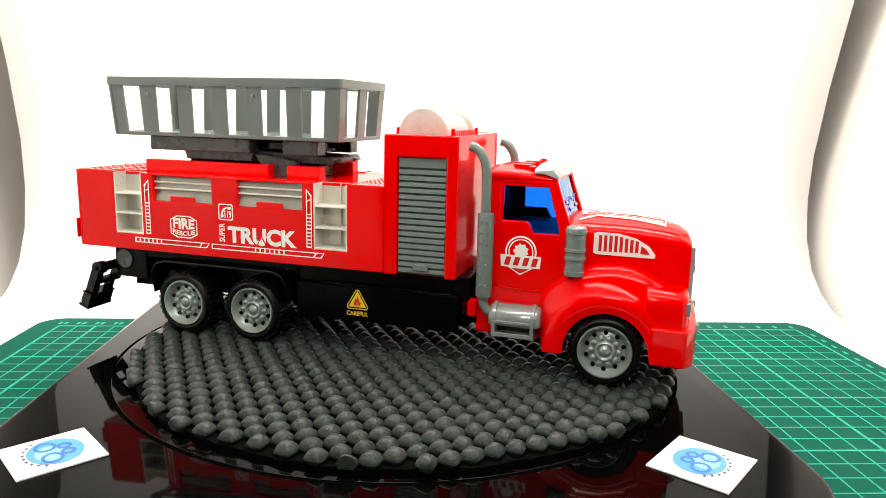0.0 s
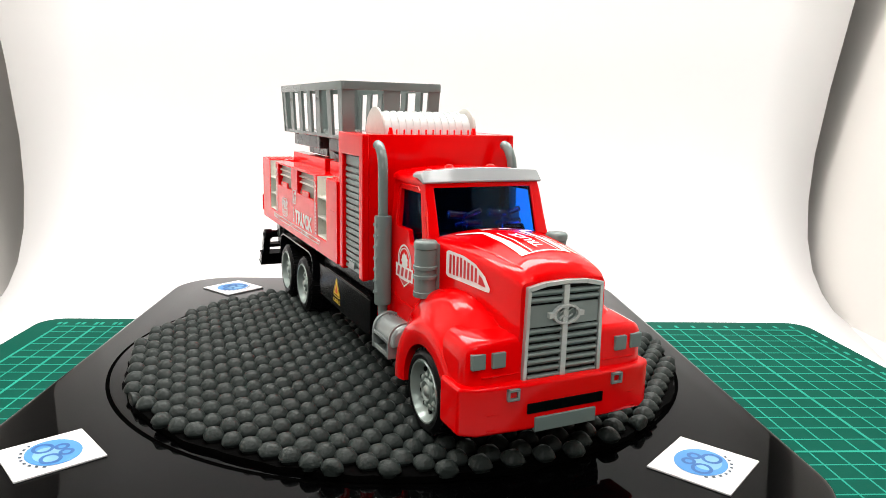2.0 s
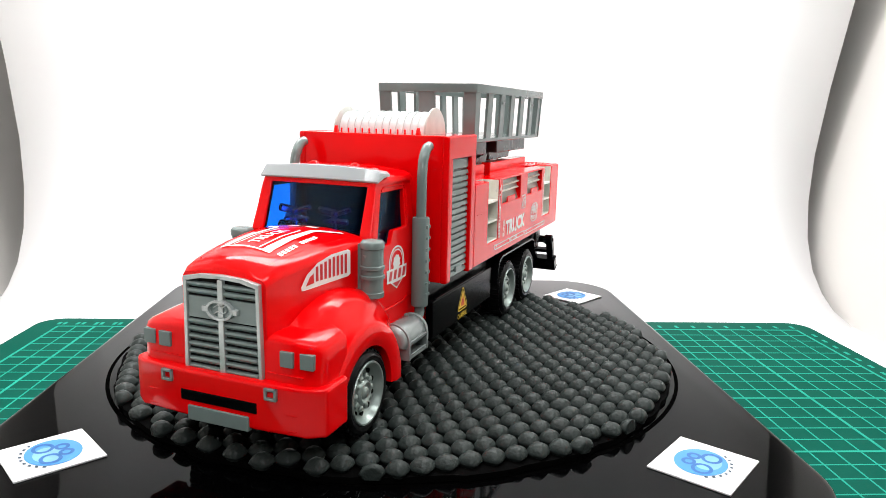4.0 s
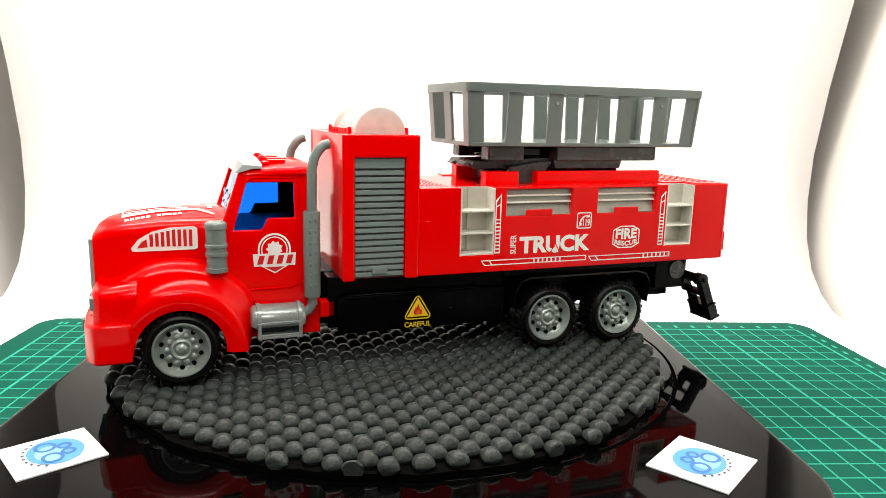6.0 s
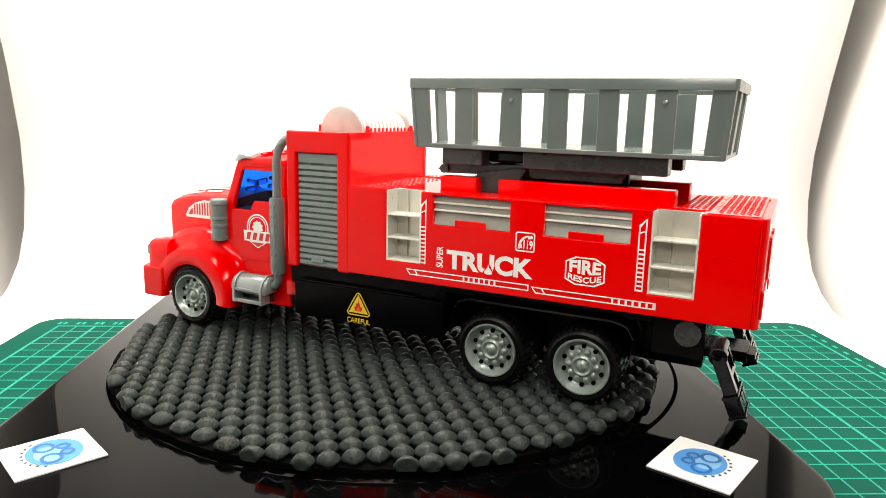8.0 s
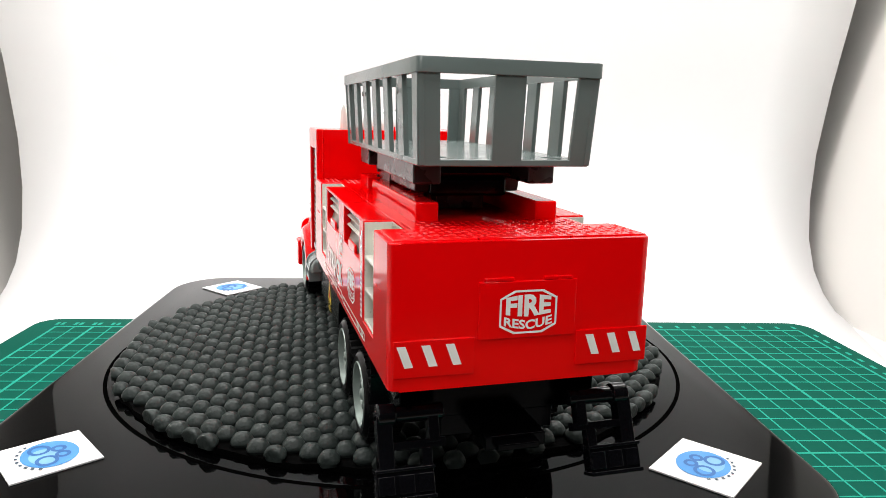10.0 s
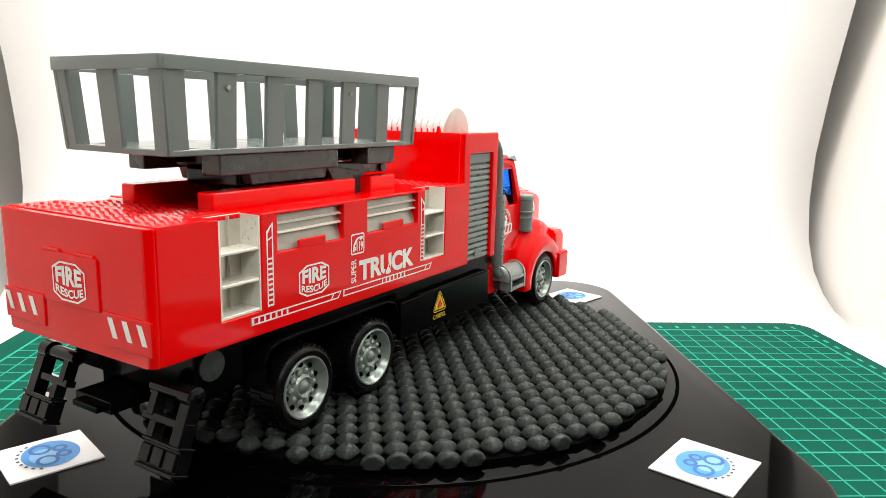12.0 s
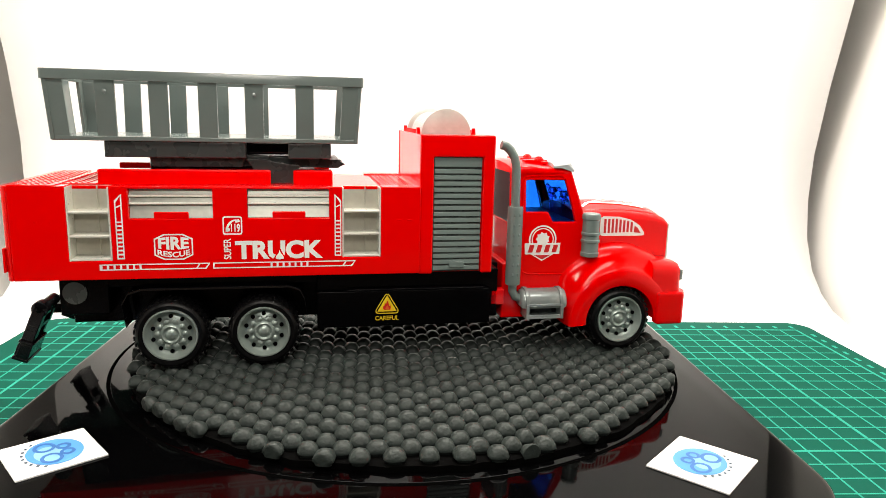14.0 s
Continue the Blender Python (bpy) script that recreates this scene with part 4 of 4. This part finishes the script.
    for p, q, p2, q2 in zip(outer, inner, outer[1:] + outer[:1], inner[1:] + inner[:1]):
        loft(bm, [[(194, *p), (198.2, *p), (198.2, *q), (194, *q)], [(194, *p2), (198.2, *p2), (198.2, *q2), (194, *q2)]])
    box(bm, 195, 198.4, -1.5, 1.5, 38, 84)
    grille = part("grille_frame", bm, CHROME, truck, "silver grille frame", bevel=0.25)
    bm = bmesh.new()
    prism(bm, inner, "x", 195, 196.3)
    part("grille_back", bm, BLACK, grille)
    bm = bmesh.new()
    prism(bm, [(-19.3, 64.5), (19.3, 64.5), (19.3, 75), (-19.3, 75)], "x", 196, 197.2)
    part("grille_band", bm, GRILLE_GREY, grille, bevel=0.3)
    for z in [39.2 + 3.7 * k for k in range(7)] + [76.2, 79.6]:
        for s in (-1, 1):
            bm = bmesh.new()
            prism(bm, [(195.6, z - 0.2), (196.8, z - 0.3), (198.0, z + 1.0), (197.9, z + 1.9), (197.0, z + 2.3), (195.6, z + 2.5)], "y", s * 1.4, s * 19.4)
            part("grille_slat", bm, GRILLE_GREY, grille, bevel=0.22)
    bm = bmesh.new()
    lens = [(7.6 * math.cos(a), 70 + 4.9 * math.sin(a)) for a in [math.tau * k / 24 for k in range(24)]]
    for p, p2 in zip(lens, lens[1:] + lens[:1]):
        q, q2 = (p[0] * 0.8, 70 + (p[1] - 70) * 0.74), (p2[0] * 0.8, 70 + (p2[1] - 70) * 0.74)
        loft(bm, [[(197, *p), (199.6, *p), (199.6, *q), (197, *q)], [(197, *p2), (199.6, *p2), (199.6, *q2), (197, *q2)]])
    for s in (-1, 1):
        box(bm, 197, 199.4, s * 6.8, s * 9.8, 68.7, 71.3)
    for k in (-1.6, 1.4):
        for y0, z0, y1, z1 in ((-3.6, -0.9, -1.2, 0.7), (-1.2, 0.7, 1.2, -0.5), (1.2, -0.5, 3.6, 0.9)):
            prism(bm, [(y0, 70 + z0 + k), (y1, 70 + z1 + k), (y1, 70.8 + z1 + k), (y0, 70.8 + z0 + k)], "x", 197.6, 198.9)
    part("grille_emblem", bm, CHROME, grille, "silver lens-shaped emblem", bevel=0.2)
    bm = bmesh.new()
    prism(bm, lens, "x", 196.6, 197.7)
    part("emblem_back", bm, GRILLE_GREY, grille)
    # prints on the hood
    for s in (-1, 1):
        a, b = Vector((138, s * 33.15, 0)), Vector((176, s * 27.45, 0))
        dirn = (b - a).normalized() * (-s)
        o = (a + b) / 2
        L = 19.2
        q = -s
        outl = [(-L, 78.6), (-L, 90.4), (-L + 2, 91.6), (-4, 91.0), (6, 88.6), (14, 84), (L - 1, 78.6), (L - 1.5, 76.8), (L - 4, 76.6), (-L + 2, 77.6)]
        outl = [(x * q, z) for x, z in outl]
        flat("vent_print", [outl], (o.x, o.y, 0), dirn, (0, 0, 1), WHITE, hood, "white louvre print", proud=0.5)
        slots = []
        for k in range(8):
            x = -L + 3 + k * 3.15
            top = 89.6 - max(0, k - 3) * 0.7
            slots.append([(q * x, 79.6), (q * (x + 1.9), 79.5), (q * (x + 1.9), top), (q * x, top + 0.1)])
        slots.append([(q * 9.0, 79.2), (q * 15, 78.6), (q * 12, 82.6), (q * 9.4, 84)])
        flat("vent_slot", slots, (o.x, o.y, 0), dirn, (0, 0, 1), REDPRINT, hood, "red louvre slots", proud=0.65)

    def top_z(x, y):
        zt, cr, r = (float(np.interp(x, (118, 124, 140, 160, 178, 188), v)) for v in ((95, 95.4, 95.2, 94.4, 92.4, 90.4), (3, 3.4, 4, 4.6, 4.6, 3.8), (5, 5, 6, 6, 6, 5.6)))
        u = y / (float(hood_half(x)) - r)
        return zt + cr * (1 - u * u)

    for s in (-1, 1):
        bm = bmesh.new()
        line = [(x, s * (float(hood_half(x)) - 6.8)) for x in (128, 140, 152, 164, 176, 184, 188)]
        tube(bm, [(x, y, top_z(x, y) - 0.35) for x, y in line], 0.75, 6)
        part("hood_crease", bm, RED, hood)

    def drape(name, polys, material, label):
        bm = bmesh.new()
        for p in polys:
            q = [p[i] for i in range(len(p)) if math.dist(p[i], p[i - 1]) > 1e-4]
            if len(q) > 2:
                f = bm.faces.new([bm.verts.new((x, y, 0)) for x, y in q])
        bmesh.ops.triangulate(bm, faces=bm.faces[:])
        for _ in range(2):
            long_edges = [e for e in bm.edges if e.calc_length() > 3.5]
            if long_edges:
                bmesh.ops.subdivide_edges(bm, edges=long_edges, cuts=2)
                bmesh.ops.triangulate(bm, faces=bm.faces[:])
        for v in bm.verts:
            v.co.z = top_z(v.co.x, v.co.y) + 0.45
        return part(name, bm, material, hood, label)
    polys = []
    for s in (-1, 1):
        polys += [[(180, s * 9.5), (180, s * 14.2), (138, s * 13), (138, s * 9.8)], [(138, s * 9.8), (138, s * 13), (128, s * 24), (127, s * 22.5), (134, s * 12.5)], [(178, s * 7.0), (178, s * 7.8), (142, s * 6.9), (142, s * 6.1)]]
    polys += [[(180, -9.5), (180, 9.5), (179, 9.5), (179, -9.5)], [(128, 2), (128, 9), (131, 9), (131, 2)], [(128, -9), (128, -2.5), (130.6, -2.5), (130.6, -9)]]
    drape("hood_stripe", polys, WHITE, "white hood stripes")
    word = [[(174 - x, 2.8 - y) for x, y in p] for p in letters("TRUCK", 0, 28, 0, 5.6, 0.03)]
    drape("hood_lettering", word, WHITE, "white hood lettering")
    bars = [[(146 + k * 3, 17.2), (148.2 + k * 3, 17.1), (148.2 + k * 3, 19.6), (146 + k * 3, 19.7)] for k in range(11) if k != 5]
    drape("hood_small_print", bars, WHITE, "small white hood print")


def build_chassis(truck):
    bm = bmesh.new()
    box(bm, -212, 72, -26, 26, 24, 58)
    box(bm, -60, 62, -42, 42, 24, 57.4)
    box(bm, -214, -60, -43, 43, 50.5, 57.4)
    box(bm, -214, -186, -44, 44, 34, 57)
    box(bm, 60, 176, -24, 24, 22, 44)
    part("chassis_frame", bm, BLACK, truck, "black plastic chassis", bevel=0.8)
    for s in (-1, 1):
        bm = bmesh.new()
        box(bm, -60, 56, s * 41.8, s * 46, 20.6, 44.8)
        skirt = part("side_skirt", bm, BLACK, truck, bevel=0.8)
        bm = bmesh.new()
        box(bm, -40, 52, s * 44, s * 46.4, 45.2, 46.0)
        part("skirt_ledge", bm, GLOSSBLACK, skirt, bevel=0.35)
        # mudguard over the twin rear wheels
        bm = bmesh.new()
        path = [(-176, 26), (-178, 40), (-174, 47), (-166, 49.4), (-78, 49.4), (-71, 47), (-68, 41), (-66.5, 30)]
        loft(bm, [[(x, s * 30, z), (x, s * 49.5, z), (x, s * 49.5, z + 1.4), (x, s * 30, z + 1.4)] for x, z in path])
        part("mudguard", bm, GLOSSBLACK, truck, "black rear mudguard", bevel=0.4)
        bm = bmesh.new()
        lathe(bm, (-205, s * 44, 48), "y", [(0, 7), (s * 1.2, 7), (s * 1.2, 0.1)], 24)
        part("round_boss", bm, LIFT_GREY, truck, "dark round boss")
        # fire warning triangle
        d = -s
        o, r, up = (-14.5 if s < 0 else 3, s * 46, 0), (d, 0, 0), (0, 0, 1)
        k = 1.0 if s > 0 else 0.86

        def fit(polys):
            return [[(x * k, 44.6 - (44.6 - z) * k) for x, z in p] for p in polys]
        tri = round_triangle(10.6, 26.6, 44.6, 2.2)
        inner = round_triangle(9.4, 27.4, 43.2, 1.6)
        flat("warning_outline", fit(band(tri, inner)), o, r, up, YELLOW, skirt, "thin yellow triangle outline")
        flat("warning_sign", fit([[(0, 41.4), (-7.6, 28.4), (7.6, 28.4)]]), o, r, up, YELLOW, skirt, "yellow triangular fire warning")
        flat("warning_flame", fit([[(-2.4, 29.8), (2.4, 29.8), (3, 31.6), (2.6, 33.4), (1.6, 32.6), (1.2, 34.6), (0.1, 37.4), (-0.8, 34.4), (-1.8, 35.4), (-2, 33), (-3, 32.6), (-3, 31)]]), o, r, up, REDPRINT, skirt, "red flame", proud=0.4)
        flat("flame_core", fit([[(-1.2, 30), (1.2, 30), (1.4, 31.2), (0.2, 33.4), (-1.3, 31.4)]]), o, r, up, ORANGE, skirt, "orange flame core", proud=0.55)
        flat("warning_lettering", fit(letters("CAREFUL", -9.1, 9.1, 21.4, 25.0, 0.015)), o, r, up, YELLOW, skirt, "yellow lettering")
        for x in (150, -93.8, -150.2):
            build_wheel(truck, x, s)
    bm = bmesh.new()
    for x in (150, -93.8, -150.2):
        tube(bm, [(x, -36, 20.6), (x, 36, 20.6)], 3, 10)
    part("axle", bm, BLACK, truck)
    # rear stabiliser feet
    for s in (-1, 1):
        bm = bmesh.new()
        lathe(bm, (-222, 0, 41), "y", [(s * 28, 3.0), (s * 28.4, 3.5), (s * 48, 3.5), (s * 48.2, 4.8), (s * 55, 4.8), (s * 55.4, 4.2)], 20)
        foot = part("stabiliser_foot", bm, GLOSSBLACK, truck, "black fold-down stabiliser foot", bevel=0.5)
        ux, uz = -0.39, -0.921
        nx, nz = 0.921, -0.39

        def bar(name, y0, y1, l0, l1, h0, h1):
            bm = bmesh.new()
            vs = []
            for y in (y0, y1):
                for l, h in ((l0, h0), (l1, h0), (l1, h1), (l0, h1)):
                    vs.append((-222 + ux * l - nx * h, s * y, 41 + uz * l - nz * h))
            loft(bm, [vs[:4], vs[4:]])
            part(name, bm, GLOSSBLACK, foot, bevel=0.5)
        bar("foot_arm", 30.4, 35, 0, 12, -3.0, 3.0)
        bar("foot_arm", 49.6, 56, 0, 21.5, -3.4, 3.4)
        bar("foot_arm", 34, 38.4, 13.5, 21.5, -2.8, 2.8)
        bar("foot_crossbar", 28, 56.2, 10.6, 14, -2.6, 2.6)
        bar("foot_pad", 34, 57.4, 21.5, 32, -4.2, 2.8)
        bar("foot_lip", 33.6, 57.8, 20.4, 21.9, -4.6, 4.0)
        bar("foot_lip", 33.6, 57.8, 31.2, 33, -4.8, 4.4)
        for y in (34.2, 42.2, 50.2):
            bar("foot_tooth", y, y + 6.6, 23, 30.4, 2.6, 4.0)
        bm = bmesh.new()
        lathe(bm, (-222, 0, 41), "y", [(s * 55.3, 2.0), (s * 56.2, 1.8), (s * 56.6, 0.8)], 12)
        part("hinge_pin", bm, BLACK, foot)
    bm = bmesh.new()
    box(bm, -234, -210, -13, 13, 27, 33)
    box(bm, -238, -233, -9, 9, 28, 31)
    part("tow_bar", bm, BLACK, truck, bevel=0.6)


def build_lift(truck):
    # folded scissor lift
    for s in (-1, 1):
        for x0, x1 in ((-186, -103), (-77, -50)):
            bm = bmesh.new()
            box(bm, x0, x1, s * 20.5, s * 33, 129.6, 139.6)
            part("lift_channel", bm, LIFT_GREY, truck, "dark grey lift channel", bevel=0.9)
        bm = bmesh.new()
        prism(bm, [(-160, 124.4), (-150, 122.4), (-100, 124), (-46, 123), (-40, 125.5), (-46, 128.5), (-100, 131), (-156, 129)], "y", s * 10, s * 20)
        part("scissor_arm", bm, LIFT_GREY, truck, "dark grey scissor arm", bevel=0.7)
        bm = bmesh.new()
        prism(bm, [(-92, 113), (-72, 113), (-70, 125), (-96, 129), (-104, 129)], "y", s * 20, s * 25.5)
        part("scissor_arm", bm, LIFT_GREY, truck, bevel=0.7)
        bm = bmesh.new()
        prism(bm, [(-160, 123.5), (-106, 123.5), (-104, 130), (-162, 130)], "y", s * 19, s * 26)
        part("scissor_arm", bm, LIFT_GREY, truck, bevel=0.7)
    for x0, x1, z0, z1 in ((-170, -60, 131.4, 138.6), (-163, -70, 121.4, 130.6)):
        bm = bmesh.new()
        box(bm, x0, x1, -19.2, 19.2, z0, z1)
        part("scissor_beam", bm, GLOSSBLACK, truck, "black folded scissor beam", bevel=1.8, segments=3)
    bm = bmesh.new()
    tube(bm, [(-46, -22, 126), (-46, 22, 126)], 3, 12)
    tube(bm, [(-156, -22, 126), (-156, 22, 126)], 3, 12)
    box(bm, -150, -60, -12, 12, 114, 121)
    part("scissor_axle", bm, LIFT_GREY, truck)
    # rescue basket
    bm = bmesh.new()
    cells(bm, [-214.5, -205, -195, -33], [-36.5, -31, -22, 22, 31, 36.5], [(1, 1), (1, 3)], lambda u, v, w: (u, v, 139.6 + 2.8 * w))
    basket = part("rescue_basket", bm, BASKET, truck, "grey plastic rescue basket floor", bevel=0.6)
    basket.location.y = 1.4 * U
    bm = bmesh.new()
    o, i2 = rounded(-218.5, -29.5, -39.0, 39.0, 2.5, 4), rounded(-215, -33, -35.8, 35.8, 2, 4)
    n = len(o)
    rows = [[(*o[k], 175.2), (*o[k], 180.8), (*[a * 0.97 + b * 0.03 for a, b in zip(o[k], i2[k])], 181.2), (*i2[k], 181.2), (*i2[k], 175.2)] for k in range(n)]
    loft(bm, rows + rows[:1], caps=False)
    bmesh.ops.remove_doubles(bm, verts=bm.verts[:], dist=0.001)
    part("top_rail", bm, BASKET, basket, "grey basket top rail", bevel=0.3)

    def post(x0, x1, y0, y1, dx, dy):
        bm = bmesh.new()
        loft(bm, [[(x0 - dx, y0 - dy, 140), (x1 - dx, y0 - dy, 140), (x1 - dx, y1 - dy, 140), (x0 - dx, y1 - dy, 140)], [(x0, y0, 175.5), (x1, y0, 175.5), (x1, y1, 175.5), (x0, y1, 175.5)]])
        part("basket_post", bm, BASKET, basket, bevel=0.35)
    for s in (-1, 1):
        for x, dx in ((-37, 2), (-66.3, 0), (-97, 0), (-124.5, 0), (-153, 0), (-183, 0), (-211.5, -2.2)):
            y0, y1 = sorted((s * 35.6, s * 37.8))
            post(x - 5.6, x + 5.6, y0, y1, dx, s * 1.6)
    for x0, x1, dx in ((-217, -214.8, -2.6), (-32.8, -30.6, 2.6)):
        post(x0, x1, -6.4, 6.4, dx, 0)
        post(x0, x1, -38.3, -29, dx, -1.4)
        post(x0, x1, 29, 38.3, dx, 1.4)
    for s in (-1, 1):
        for x in (-183, -97):
            bm = bmesh.new()
            lathe(bm, (x, 0, 169), "y", [(s * 38.0, 1.3), (s * 38.8, 1.2), (s * 39.0, 0.4)], 10)
            part("basket_rivet", bm, SILVER, basket)


def build_truck():
    truck = tagged(new("toy_fire_truck"), "red plastic toy fire truck with a grey scissor-lift basket", "toy truck")
    build_chassis(truck)
    build_body(truck)
    build_box(truck)
    build_cab(truck)
    build_front(truck)
    build_lift(truck)
    return truck


build_table()
build_tent()
build_mat()
build_turntable()
platter = build_platter()
truck = build_truck()


def motions():
    """The disc turns steadily clockwise (seen from above) and carries the truck."""
    disc_rows, truck_rows = [], []
    for k in range(29):
        t = k * 0.5
        turn = Matrix.Translation((0, 0, ZT)) @ pose(0, 0, 0, 0, 0, -21.09 - 23.674 * t)
        disc_rows.append((t, turn))
        truck_rows.append((t, turn @ pose(0, 3.4 * U, 0, 0, 0, 0.52)))
    walk(platter, disc_rows)
    walk(truck, truck_rows)


motions()
